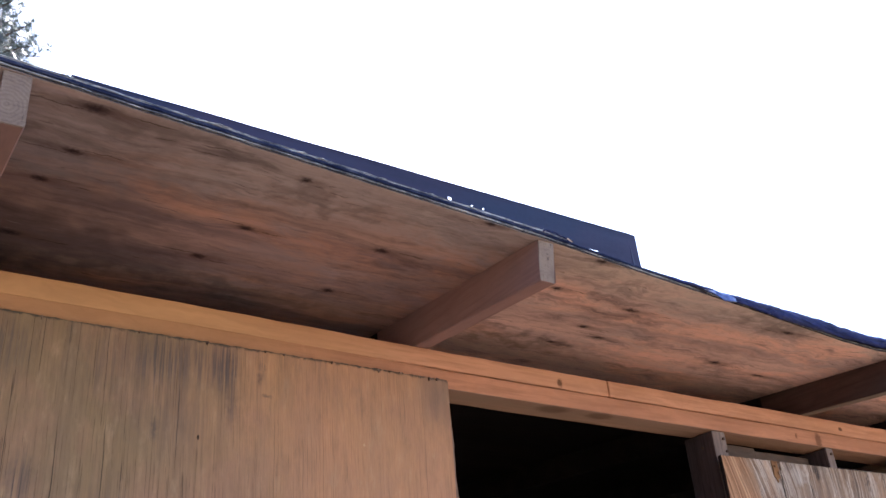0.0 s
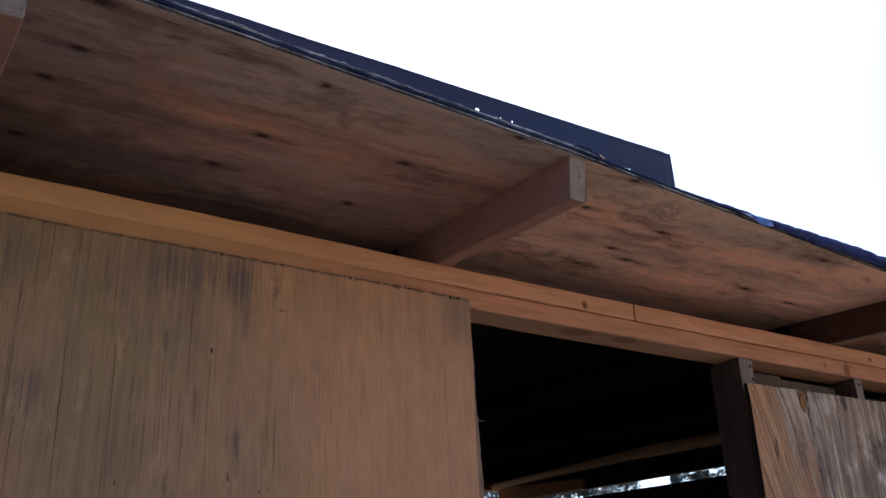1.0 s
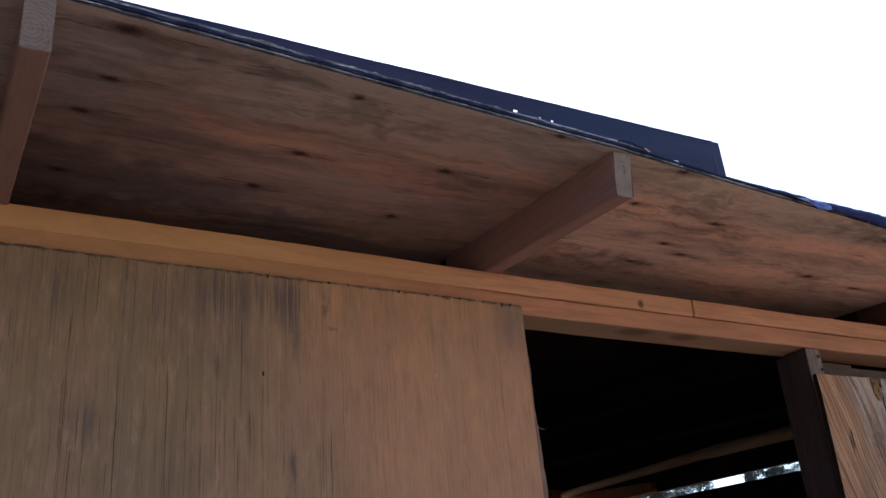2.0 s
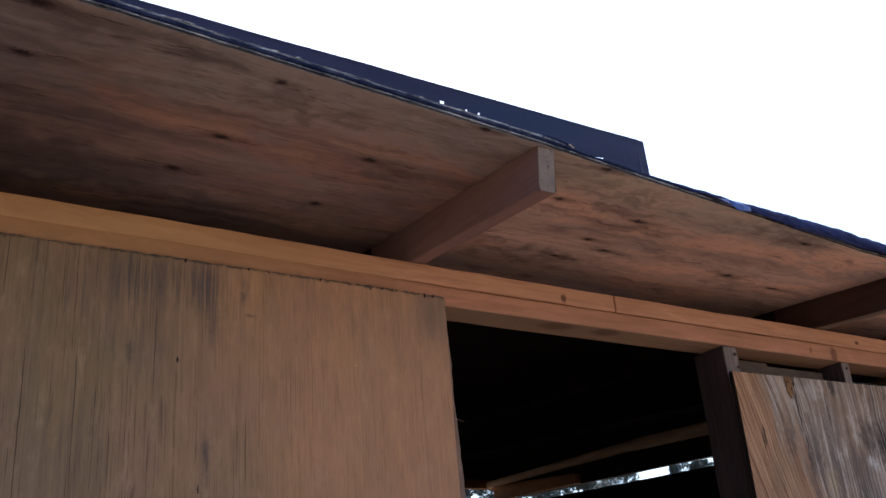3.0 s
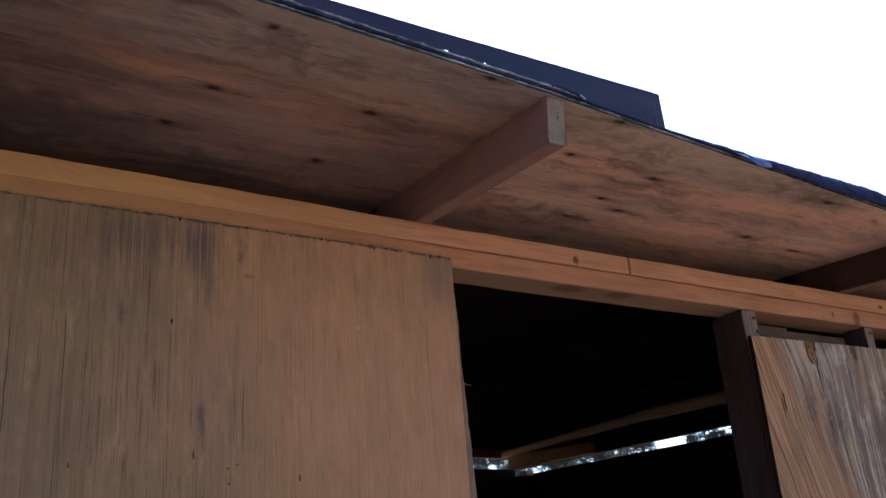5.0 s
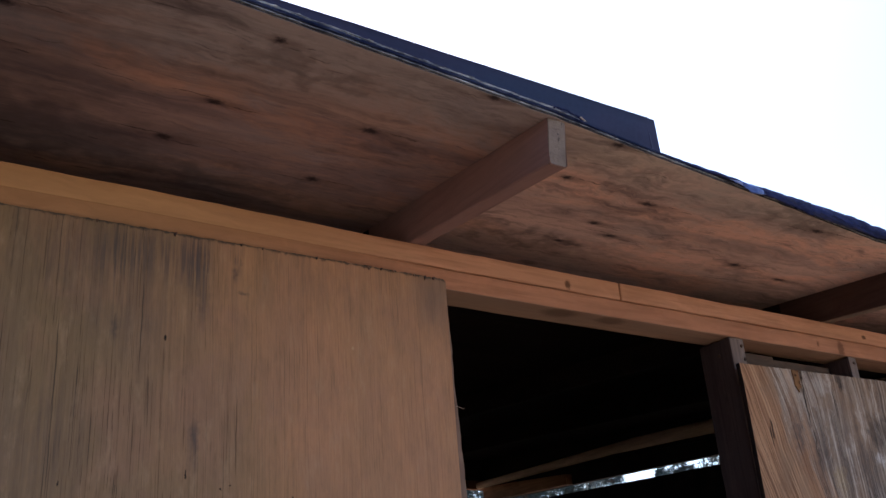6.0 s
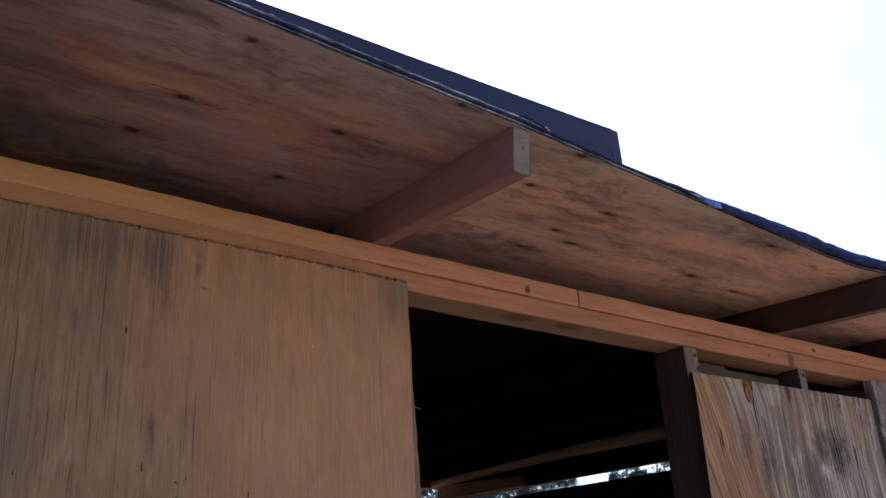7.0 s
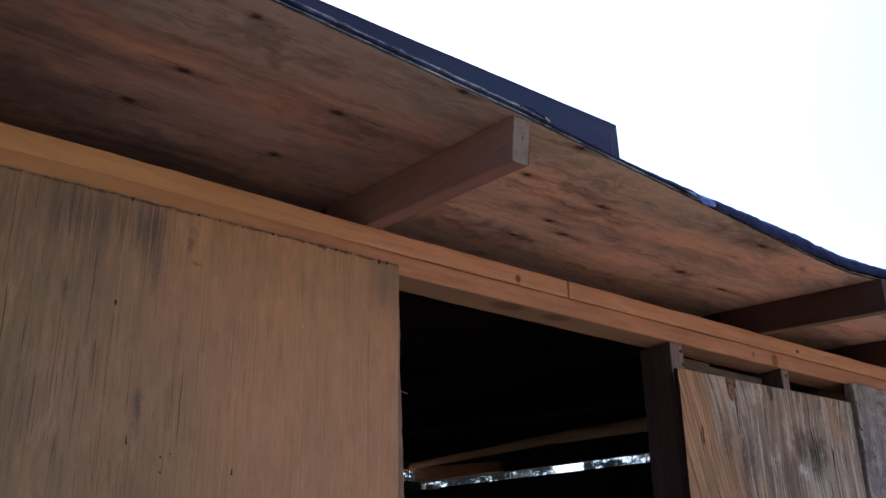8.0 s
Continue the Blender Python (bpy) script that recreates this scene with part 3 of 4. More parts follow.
M_JAMB = lumber("jamb_wood", (0.40, 0.255, 0.185), (0.10, 0.062, 0.047), "z", 70, 0.9, (0.13, 0.080, 0.058), seed=12.0, bump=0.9)
M_END, M_FELT, M_METAL, M_SOIL = end_grain(), felt(), painted_metal(), soil()
M_BARK, M_NEEDLES = bark(), needles()


def frayed_edge(name, low, high, thread, fine):
    """Frayed cut edges: thin broken pale fibres over weathered dark blue-grey layers."""
    n = Nodes(name, 0.95, 0.0, 0.04)
    base = n.warped(9.0, 0.006)
    fibres = n.noise(n.mapped((5, fine, fine), base), 1.0, 3, 0.6)
    worn = n.noise(n.mapped((22, 14, 14), None, (3, 1, 2)), 1.0, 5, 0.7)
    colour = n.mix(n.ramp(worn, (0.38, 0.0), (0.62, 1.0)), low, high)
    colour = n.mix(n.math("MULTIPLY", n.ramp(fibres, (0.52, 0.0), (0.62, 1.0)), n.ramp(worn, (0.35, 0.25), (0.6, 1.0))), colour, thread)
    colour = n.mix(n.math("MULTIPLY", n.ramp(fibres, (0.34, 1.0), (0.42, 0.0)), 0.8), colour, tuple(c * 0.4 for c in low))
    return n.finish(colour, fibres, 0.5, 0.002)


def plastic(name, deep, light):
    n = Nodes(name, 0.4, 0.0, 0.3)
    crease = n.noise(n.mapped((60, 60, 60)), 1.0, 4, 0.6)
    n.bsdf.inputs["Transmission Weight"].default_value = 0.08
    return n.finish(n.mix(n.ramp(crease, (0.4, 0.0), (0.6, 1.0)), deep, light), crease, 0.5, 0.004)


M_PLASTIC = plastic("blue_plastic", (0.022, 0.060, 0.27), (0.060, 0.125, 0.44))
# paler copy of the plastic that paints the fold's highlight
M_FOLD_HIGHLIGHT = plastic("highlight_plastic", (0.22, 0.30, 0.62), (0.38, 0.46, 0.76))
M_NAIL = plain_metal("rusty_nail", (0.12, 0.07, 0.05), 0.6)
M_PLY_LIGHT = frayed_edge("ply_edge", (0.060, 0.064, 0.084), (0.31, 0.31, 0.32), (0.62, 0.62, 0.62), 600)
M_PLY_DULL = frayed_edge("dull_ply_edge", (0.085, 0.062, 0.055), (0.15, 0.115, 0.10), (0.23, 0.185, 0.165), 500)
M_FELT_EDGE = frayed_edge("frayed_felt_edge", (0.010, 0.013, 0.036), (0.022, 0.027, 0.060), (0.06, 0.066, 0.10), 500)
M_PLY_DARK = lumber("ply_edge_dark", (0.035, 0.037, 0.05), (0.02, 0.02, 0.028), "x", 60, 0.5, seed=10.0)
M_TORN = lumber("torn_veneer", (0.46, 0.235, 0.09), (0.20, 0.092, 0.038), "z", 120, 0.8, (0.13, 0.066, 0.036),
                [((0.976, -0.024, H - 0.078), (0.006, 0.02, 0.004)), ((0.984, -0.024, H - 0.094), (0.004, 0.02, 0.006)), ((0.972, -0.024, H - 0.104), (0.004, 0.02, 0.004))], seed=13.0, bump=0.8)
M_PALE = lumber("pale_block", (0.62, 0.50, 0.40), (0.5, 0.38, 0.3), "x", 40, 0.3, seed=11.0)


# ---- building helpers ----
def linked(name, bm, materials, parent=None, label=""):
    """Links a bmesh as one mesh object, under a parent if one is given."""
    mesh = bpy.data.meshes.new(name)
    bmesh.ops.recalc_face_normals(bm, faces=bm.faces)
    bm.to_mesh(mesh)
    bm.free()
    for material in materials if isinstance(materials, (list, tuple)) else [materials]:
        mesh.materials.append(material)
    ob = new(name, mesh)
    if parent:
        ob.parent = parent
    return tagged(ob, label)


part = linked


def box(bm, x0, x1, y0, y1, z0, z1, bevel=0.002, cuts=0, rough=0.0, seed=0.0, slot=0):
    """A sawn piece with eased edges and, along its longest side, a slightly uneven surface."""
    made = bmesh.ops.create_cube(bm, size=1.0)
    verts = made["verts"]
    size, mid = Vector((x1 - x0, y1 - y0, z1 - z0)), Vector((x0 + x1, y0 + y1, z0 + z1)) / 2
    for v in verts:
        v.co = Vector([v.co[i] * size[i] for i in range(3)]) + mid
    edges = list({e for v in verts for e in v.link_edges})
    if bevel:
        done = bmesh.ops.bevel(bm, geom=edges, offset=bevel, segments=2, affect="EDGES", profile=0.5)
        verts = list({v for f in done["faces"] for v in f.verts} | {v for v in verts if v.is_valid})
    if cuts:
        axis = max(range(3), key=lambda i: size[i])
        long = [e for e in {e for v in verts for e in v.link_edges} if abs(e.verts[0].co[axis] - e.verts[1].co[axis]) > 0.6 * size[axis]]
        cut = bmesh.ops.subdivide_edges(bm, edges=long, cuts=cuts, use_grid_fill=True)
        verts = list({v for v in verts if v.is_valid} | {g for g in cut["geom_inner"] if isinstance(g, bmesh.types.BMVert)})
    if rough:
        for v in verts:
            w = Vector((seed, seed * 1.7, -seed)) + v.co * 14
            v.co += Vector((noise.noise(w), noise.noise(w + Vector((31, 0, 0))), noise.noise(w + Vector((0, 57, 0))))) * rough
    for f in {f for v in verts for f in v.link_faces}:
        f.material_index = slot
    return verts


def piece(name, label, category, material, *ends, kind="", group="", **more):
    """One plain sawn piece as a thing of its own."""
    bm = bmesh.new()
    box(bm, *ends, **more)
    if material is M_STUD:   # the faces that look along -y are paler
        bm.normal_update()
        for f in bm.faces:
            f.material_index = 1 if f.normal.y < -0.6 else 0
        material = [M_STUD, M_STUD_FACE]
    return tagged(linked(name, bm, material), label, category, group, kind)


def cylinder(bm, a, b, r0, r1, sides=8):
    """A tapered round bar from a to b."""
    a, b = Vector(a), Vector(b)
    turn = (b - a).to_track_quat("Z", "Y").to_matrix()
    rings = []
    for place, r in ((a, r0), (b, r1)):
        rings.append([bm.verts.new(place + turn @ Vector((r * math.cos(math.tau * i / sides), r * math.sin(math.tau * i / sides), 0))) for i in range(sides)])
    for i in range(sides):
        bm.faces.new((rings[0][i], rings[0][(i + 1) % sides], rings[1][(i + 1) % sides], rings[1][i]))
    bm.faces.new(rings[0][::-1])
    bm.faces.new(rings[1])


def nail(place, label="rusty nail head in weathered stud"):
    bm = bmesh.new()
    x, y, z = place
    cylinder(bm, (x, y + 0.01, z), (x, y - 0.002, z), 0.0035, 0.0035, 10)
    return tagged(linked("nail", bm, M_NAIL), label, "nail", "nails in the studs")


# ---- ground ----
def ground():
    bm = bmesh.new()
    steps = [-2000, -400, -120, -60] + [i * 1.5 for i in range(-20, 21)] + [60, 120, 400, 2000]
    grid = [[bm.verts.new((x, y, noise.noise(Vector((x * 0.3, y * 0.3, 0))) * (0.03 if abs(x) < 5 and abs(y) < 6 else 0.15) - 0.03)) for x in steps] for y in steps]
    for row, above in zip(grid, grid[1:]):
        for i in range(len(steps) - 1):
            bm.faces.new((row[i], row[i + 1], above[i + 1], above[i]))
    ob = linked("ground", bm, M_SOIL)
    for p in ob.data.polygons:
        p.use_smooth = True
    return tagged(ob, "dry brown bare soil around the shed", "ground", kind="structure")


ground()

# ---- the shed's frame ----
PLATE = 0.0385
X_LEFT, X_RIGHT, Y_BACK = -2.33, 2.35, 3.0
JOINT = 0.508
piece("lower_top_plate", "orange pine top plate over the doorway, knots on its underside", "beam", M_PLATE_LOW,
      X_LEFT, 2.45, 0.0, 0.073, H, H + PLATE - 0.001, kind="structure", bevel=0.0025, cuts=60, rough=0.0012)
piece("upper_top_plate", "orange pine upper top plate with a dark knot, butted end", "beam", M_PLATE,
      X_LEFT, JOINT - 0.001, 0.001, 0.083, H + PLATE + 0.0012, H + 2 * PLATE, kind="structure", bevel=0.0032, cuts=50, rough=0.0012, seed=3.0)
piece("upper_top_plate", "orange pine upper top plate butted against the next length", "beam", M_PLATE,
      JOINT + 0.001, 2.45, 0.0, 0.082, H + PLATE + 0.0012, H + 2 * PLATE, kind="structure", bevel=0.0032, cuts=50, rough=0.0012, seed=5.0)
lower = scene.objects["lower_top_plate"]
lower.data.materials.append(M_SOFFIT)
for f in lower.data.polygons:
    if f.normal.z < -0.7:
        f.material_index = 1
for ob in list(scene.objects):   # the plates bow up a little towards one end
    if ob.name.startswith(("lower_top", "upper_top")):
        for v in ob.data.vertices:
            # over the panel the two lengths sit tight, with no open joint
            tight = min(max((0.0 - v.co.x) / 0.12, 0.0), 1.0)
            if v.co.y < 0.005 and abs(v.co.z - H - PLATE) < 0.0055:
                v.co.y += (0.0004 - v.co.y) * tight
                v.co.z += (H + PLATE + (0.0002 if ob.name.startswith("upper") else -0.0002) - v.co.z) * tight
            v.co.z += 0.0055 * min(max((0.05 - v.co.x) / 0.5, 0.0), 1.0)

PANEL_X = 0.0777


def front_panel():
    """Large plywood sheet with a slightly ragged top edge and a broken top corner."""
    bm = bmesh.new()
    n, rows, left = 420, 24, -1.143
    top = H + 0.0125
    def at(i, j, y):
        x = left + (PANEL_X - left) * i / n
        edge = top + 0.0016 * noise.noise(Vector((x * 60, 0, 2))) + 0.0014 * noise.noise(Vector((x * 190, 5, 2))) - 0.006 * max(0.0, noise.noise(Vector((x * 34, 9, 2))) - 0.42) + 0.002 * noise.noise(Vector((x * 6, 1, 2)))
        if i == n:
            edge -= 0.004
        z = 0.06 + (edge - 0.06) * j / rows
        if i == n:
            x += 0.0012 * noise.noise(Vector((0, z * 40, 9)))
        return bm.verts.new((x, y + 0.0008 * noise.noise(Vector((x * 3, z * 2, 4))), z))
    front = [[at(i, j, -0.012) for j in range(rows + 1)] for i in range(n + 1)]
    rear = [[at(i, j, -0.001) for j in range(rows + 1)] for i in range(n + 1)]
    for i in range(n):
        for j in range(rows):
            bm.faces.new((front[i][j], front[i + 1][j], front[i + 1][j + 1], front[i][j + 1]))
            bm.faces.new((rear[i][j], rear[i][j + 1], rear[i + 1][j + 1], rear[i + 1][j]))
    rim = [(front[i][rows], rear[i][rows]) for i in range(n + 1)]
    low = [(front[i][0], rear[i][0]) for i in range(n + 1)]
    for line in (rim, low):
        for (a, b), (c, d) in zip(line, line[1:]):
            bm.faces.new((a, c, d, b)).material_index = 1
    for i in (0, n):
        for j in range(rows):
            bm.faces.new((front[i][j], front[i][j + 1], rear[i][j + 1], rear[i][j]))
    thing = linked("plywood_panel", bm, [M_PANEL, M_PLY_DARK])
    rng = random.Random(21)
    for x in (-0.66, -0.512, -0.40, -0.297, -0.262, -0.17, -0.075, -0.052, -0.028, 0.012, 0.034, 0.051):   # slivers that have lifted along the cut edge
        bm = bmesh.new()
        w, h, z = rng.uniform(0.0010, 0.0022), rng.uniform(0.003, 0.008), top - 0.001
        shape = [(-w, 0), (w, 0.001), (w * 0.7, -h * 0.6), (0.0004, -h), (-w * 0.8, -h * 0.5)]
        lip = [bm.verts.new((x + a, -0.0155 if b > -h * 0.9 else -0.0128, z + b)) for a, b in shape]
        foot = [bm.verts.new((x + a, -0.0115, z + b)) for a, b in shape]
        for k in range(5):
            bm.faces.new((lip[k], lip[(k + 1) % 5], foot[(k + 1) % 5], foot[k]))
        bm.faces.new(lip)
        part("sliver", bm, M_STUD if rng.random() < 0.6 else M_JAMB, thing)
    return tagged(thing, "weathered brown plywood wall panel with upright grain and dark rain streaks", "panel")


front_panel()
for left in (-2.366,):
    piece("plywood_panel", "weathered brown plywood wall panel with upright grain", "panel", M_PANEL,
          left, left + 1.22, -0.012, -0.001, 0.06, H + 0.012, bevel=0.001, cuts=8, rough=0.0005, group="front wall panels")
piece("door_jamb_stud", "weathered grey stud with a chipped edge beside the doorway", "stud", M_JAMB,
      PANEL_X - 0.030, PANEL_X + 0.0215, 0.001, 0.088, 0.03, H - 0.001, bevel=0.003, cuts=200, rough=0.0026, seed=1.0, group="wall studs")
for v in scene.objects["door_jamb_stud"].data.vertices:   # the stud bows out of the panel's line towards its foot, with a nicked arris
    v.co.x += 0.034 * min(H - v.co.z, 0.6) - 0.012 + 0.0016 * noise.noise(Vector((v.co.y * 30, 0, v.co.z * 60)))
POST = 0.8130
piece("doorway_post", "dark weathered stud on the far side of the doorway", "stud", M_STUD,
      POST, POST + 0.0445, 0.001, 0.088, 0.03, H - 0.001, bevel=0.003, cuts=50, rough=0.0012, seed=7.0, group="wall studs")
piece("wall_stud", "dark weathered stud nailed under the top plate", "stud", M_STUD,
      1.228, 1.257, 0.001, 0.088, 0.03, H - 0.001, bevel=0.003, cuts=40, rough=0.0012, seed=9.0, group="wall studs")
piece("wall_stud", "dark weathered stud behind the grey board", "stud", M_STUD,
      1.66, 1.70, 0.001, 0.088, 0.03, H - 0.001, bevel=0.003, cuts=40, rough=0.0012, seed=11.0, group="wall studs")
nail((POST + 0.034, 0.0, H - 0.018))
nail((POST + 0.038, 0.0, H - 0.047))
nail((1.244, 0.0, H - 0.016))
bm = bmesh.new()
cylinder(bm, (POST + 0.01, 0.036, H - 0.034), (POST - 0.0015, 0.036, H - 0.034), 0.0036, 0.0036, 10)
tagged(linked("nail", bm, M_NAIL), "rusty nail head in the side of the post", "nail", "nails in the studs")
piece("backing_board", "short brown board nailed behind the studs", "board", M_BACKING,
      POST + 0.05, 1.02, 0.055, 0.073, H - 0.16, H - 0.008, bevel=0.002, cuts=10, rough=0.001, group="boards behind the studs")
piece("backing_board", "brown board nailed behind the studs", "board", M_BACKING,
      1.022, 1.226, 0.057, 0.075, H - 0.16, H - 0.014, bevel=0.002, cuts=10, rough=0.001, seed=4.0, group="boards behind the studs")
# near-black strip added where there is only a dark gap
piece("backing_board", "near-black board standing in for the dark gap behind the studs", "board", M_DARK,
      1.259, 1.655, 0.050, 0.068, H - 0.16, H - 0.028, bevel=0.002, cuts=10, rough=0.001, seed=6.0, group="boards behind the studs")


def old_panel():
    """Old plywood beside the doorway: wavy peeled edge, a split at the top and a slanted top edge."""
    bm = bmesh.new()
    x0, x1, n, rows = 0.801, 1.482, 90, 20
    def at(i, j, y):
        x = x0 + (x1 - x0) * i / n
        edge = H - 0.067 + 0.010 * i / n + 0.0012 * noise.noise(Vector((x * 80, 3, 1)))
        if 0.968 < x < 0.990:
            edge -= 0.004
        if abs(x - 0.9955) < 0.004:
            edge -= 0.03
        z = 0.06 + (edge - 0.06) * (j / rows) ** 0.5
        if i in (0, n):
            x += 0.0022 * noise.noise(Vector((i, z * 25, 7)))
        return bm.verts.new((x, y + 0.0015 * noise.noise(Vector((x * 9, z * 5, 3))), z))
    front = [[at(i, j, -0.022) for j in range(rows + 1)] for i in range(n + 1)]
    rear = [[at(i, j, -0.012) for j in range(rows + 1)] for i in range(n + 1)]
    for i in range(n):
        for j in range(rows):
            bm.faces.new((front[i][j], front[i + 1][j], front[i + 1][j + 1], front[i][j + 1]))
            bm.faces.new((rear[i][j], rear[i][j + 1], rear[i + 1][j + 1], rear[i + 1][j]))
        bm.faces.new((front[i][rows], front[i + 1][rows], rear[i + 1][rows], rear[i][rows]))
        bm.faces.new((front[i][0], rear[i][0], rear[i + 1][0], front[i + 1][0]))
    for i in (0, n):
        for j in range(rows):
            # near-black sides: the dark gap behind the panel is painted onto its edge
            bm.faces.new((front[i][j], front[i][j + 1], rear[i][j + 1], rear[i][j])).material_index = 1
    thing = linked("old_plywood_panel", bm, [M_WEATHERED, M_DARK])
    bm = bmesh.new()   # a torn tongue of the face veneer, fresh orange underneath
    edge = [(-0.0075, 0.022), (-0.002, 0.024), (0.003, 0.019), (0.0075, 0.024), (0.0085, 0.006), (0.0062, -0.008), (0.0078, -0.016), (0.003, -0.019), (0.001, -0.027), (-0.003, -0.016), (-0.0062, -0.010), (-0.0052, 0.004)]
    lip = [bm.verts.new((0.978 + a * 1.5, -0.0240 + 0.0010 * math.sin(k * 2.1), H - 0.088 + b)) for k, (a, b) in enumerate(edge)]
    foot = [bm.verts.new((0.978 + a * 1.5, -0.0205, H - 0.088 + b)) for a, b in edge]
    for k in range(12):
        bm.faces.new((lip[k], lip[(k + 1) % 12], foot[(k + 1) % 12], foot[k]))
    bm.faces.new(lip)
    part("torn_veneer", bm, M_TORN, thing, "torn tongue of fresh orange veneer")
    return tagged(thing, "old peeling plywood panel, orange and silver grey, mould stains", "panel")


old_panel()
split_board = piece("grey_board", "bleached grey wall board with a split upper corner", "board", M_BOARD,
      1.497, 1.72, -0.026, -0.003, 0.06, H - 0.003, bevel=0.002, cuts=60, rough=0.002, seed=2.0, group="grey wall boards")
bm = bmesh.new()   # a long splinter that has sprung off the board's upper corner
for k, (z0, z1, wide) in enumerate(((-0.020, -0.060, 0.008), (-0.066, -0.128, 0.016), (-0.150, -0.185, 0.007))):
    shape = [(-0.002, z0), (wide * 0.5, z0 - 0.006), (wide, (z0 + z1) / 2), (wide * 0.4, z1), (-0.003, z1 + 0.012)]
    lip = [bm.verts.new((1.4975 + a, -0.0295 - 0.0014 * math.sin(k + a * 90), H + b)) for a, b in shape]
    foot = [bm.verts.new((1.4975 + a, -0.0245, H + b)) for a, b in shape]
    for i in range(5):
        bm.faces.new((lip[i], lip[(i + 1) % 5], foot[(i + 1) % 5], foot[i]))
    bm.faces.new(lip)
part("split_corner", bm, M_SPLIT, split_board, "pale splintered corner")
piece("grey_board", "bleached grey wall board", "board", M_BOARD,
      1.725, 2.40, -0.022, -0.002, 0.06, H - 0.006, bevel=0.002, cuts=60, rough=0.002, seed=12.0, group="grey wall boards")

# ---- roof ----
EDGE_X = (-2.5, 0.02, 0.55, 0.95, 1.08, 1.25, 2.6)
EDGE_Y = (-0.574, -0.393, -0.338, -0.298, -0.293, -0.315, -0.330)


def edge_y(x):
    """The eave's cut edge, which is not quite parallel to the wall."""
    return float(np.interp(x, EDGE_X, EDGE_Y)) - 0.0010 * noise.noise(Vector((x * 25, 0, 0)))


def roof_z(y):
    return ROOF_Z - ROOF_S * y


def sheathing(x0, x1, label, face):
    """Roof plywood: plies of a few millimetres whose cut ends are a little uneven."""
    plies = [(0.0, 0.0014, 0.0002), (0.0016, 0.0048, 0.0026), (0.0050, 0.0064, -0.0002), (0.0066, 0.0104, 0.0024)]
    count = int((x1 - x0) / 0.012)
    whole = None
    for k, (low, high, back_by) in enumerate(plies):
        bm = bmesh.new()
        lines = []
        for i in range(count + 1):
            x = x0 + (x1 - x0) * i / count
            y = edge_y(x) + back_by + 0.0006 * noise.noise(Vector((x * 90, k * 7, 2))) + 0.0008 * noise.noise(Vector((x * 33, k * 9, 5)))
            sag = 0.0018 * noise.noise(Vector((x * 2.5, 0, 4)))
            # unseen back overhang, lengthened to 3.65 to keep sun out of the back gap
            ys = [y, y + 0.12, 0.45, 1.2, 3.65]
            lines.append([[bm.verts.new((x, yy, roof_z(yy) + h + (sag if m < 2 else 0.0))) for h in (low, high)] for m, yy in enumerate(ys)])
        for a, b in zip(lines, lines[1:]):
            for m in range(4):
                bottom = bm.faces.new((a[m][0], b[m][0], b[m + 1][0], a[m + 1][0]))
                # from y 0.45 inwards the underside turns near-black, as painted shade
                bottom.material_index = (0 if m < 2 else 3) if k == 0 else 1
                bm.faces.new((a[m][1], a[m + 1][1], b[m + 1][1], b[m][1])).material_index = 1
            bm.faces.new((a[0][0], a[0][1], b[0][1], b[0][0])).material_index = (4, 2, 1, 2)[k]
            bm.faces.new((a[4][0], b[4][0], b[4][1], a[4][1])).material_index = 1
        for line in (lines[0], lines[-1]):
            for m in range(4):
                bm.faces.new((line[m][0], line[m + 1][0], line[m + 1][1], line[m][1])).material_index = 1
        if whole is None:
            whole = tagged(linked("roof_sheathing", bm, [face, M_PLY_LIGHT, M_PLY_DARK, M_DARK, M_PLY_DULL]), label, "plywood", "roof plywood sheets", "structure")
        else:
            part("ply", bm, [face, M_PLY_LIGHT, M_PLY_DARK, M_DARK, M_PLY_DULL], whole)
    return whole


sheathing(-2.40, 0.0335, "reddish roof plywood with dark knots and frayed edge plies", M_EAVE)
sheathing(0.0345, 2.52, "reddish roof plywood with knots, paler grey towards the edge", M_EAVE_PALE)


def felt_sheet():
    """Dark roofing felt over the plywood; towards one end it curls up and hangs in folds over the edge."""
    bm = bmesh.new()
    n = 1100
    lines = []
    for i in range(n + 1):
        x = -2.42 + 4.96 * i / n
        e = edge_y(x)
        curl = 0.5 - 0.5 * math.cos(math.pi * min(max((x - 0.24) / 0.4, 0), 1))
        high = float(np.interp(x, (0.06, 0.14, 0.30, 0.44, 0.53, 0.63, 0.73, 0.85, 0.97, 1.10, 1.25, 2.6), (0.0130, 0.0113, 0.0113, 0.0135, 0.0145, 0.0185, 0.0245, 0.029, 0.029, 0.030, 0.026, 0.025)))
        hang = float(np.interp(x, (0.24, 0.44, 0.53, 0.63, 0.73, 0.85, 0.97, 1.10), (-0.0108, -0.008, -0.003, 0.001, 0.003, -0.001, -0.004, -0.006)))
        wave = 0.0024 * noise.noise(Vector((x * 13, 0, 1))) * curl + 0.0018 * noise.noise(Vector((x * 37, 2, 1))) * (0.25 + curl)
        wave += (0.0010 * noise.noise(Vector((x * 95, 4, 1))) + 0.004 * max(0.0, noise.noise(Vector((x * 60, 6, 3))) - 0.5)) * curl
        flick = (0.002 * noise.noise(Vector((x * 21, 8, 1))) + 0.0022 * noise.noise(Vector((x * 75, 3, 1)))) * curl
        dent = 0.005 * noise.noise(Vector((x * 30, 5, 9))) * curl
        under = roof_z(e)
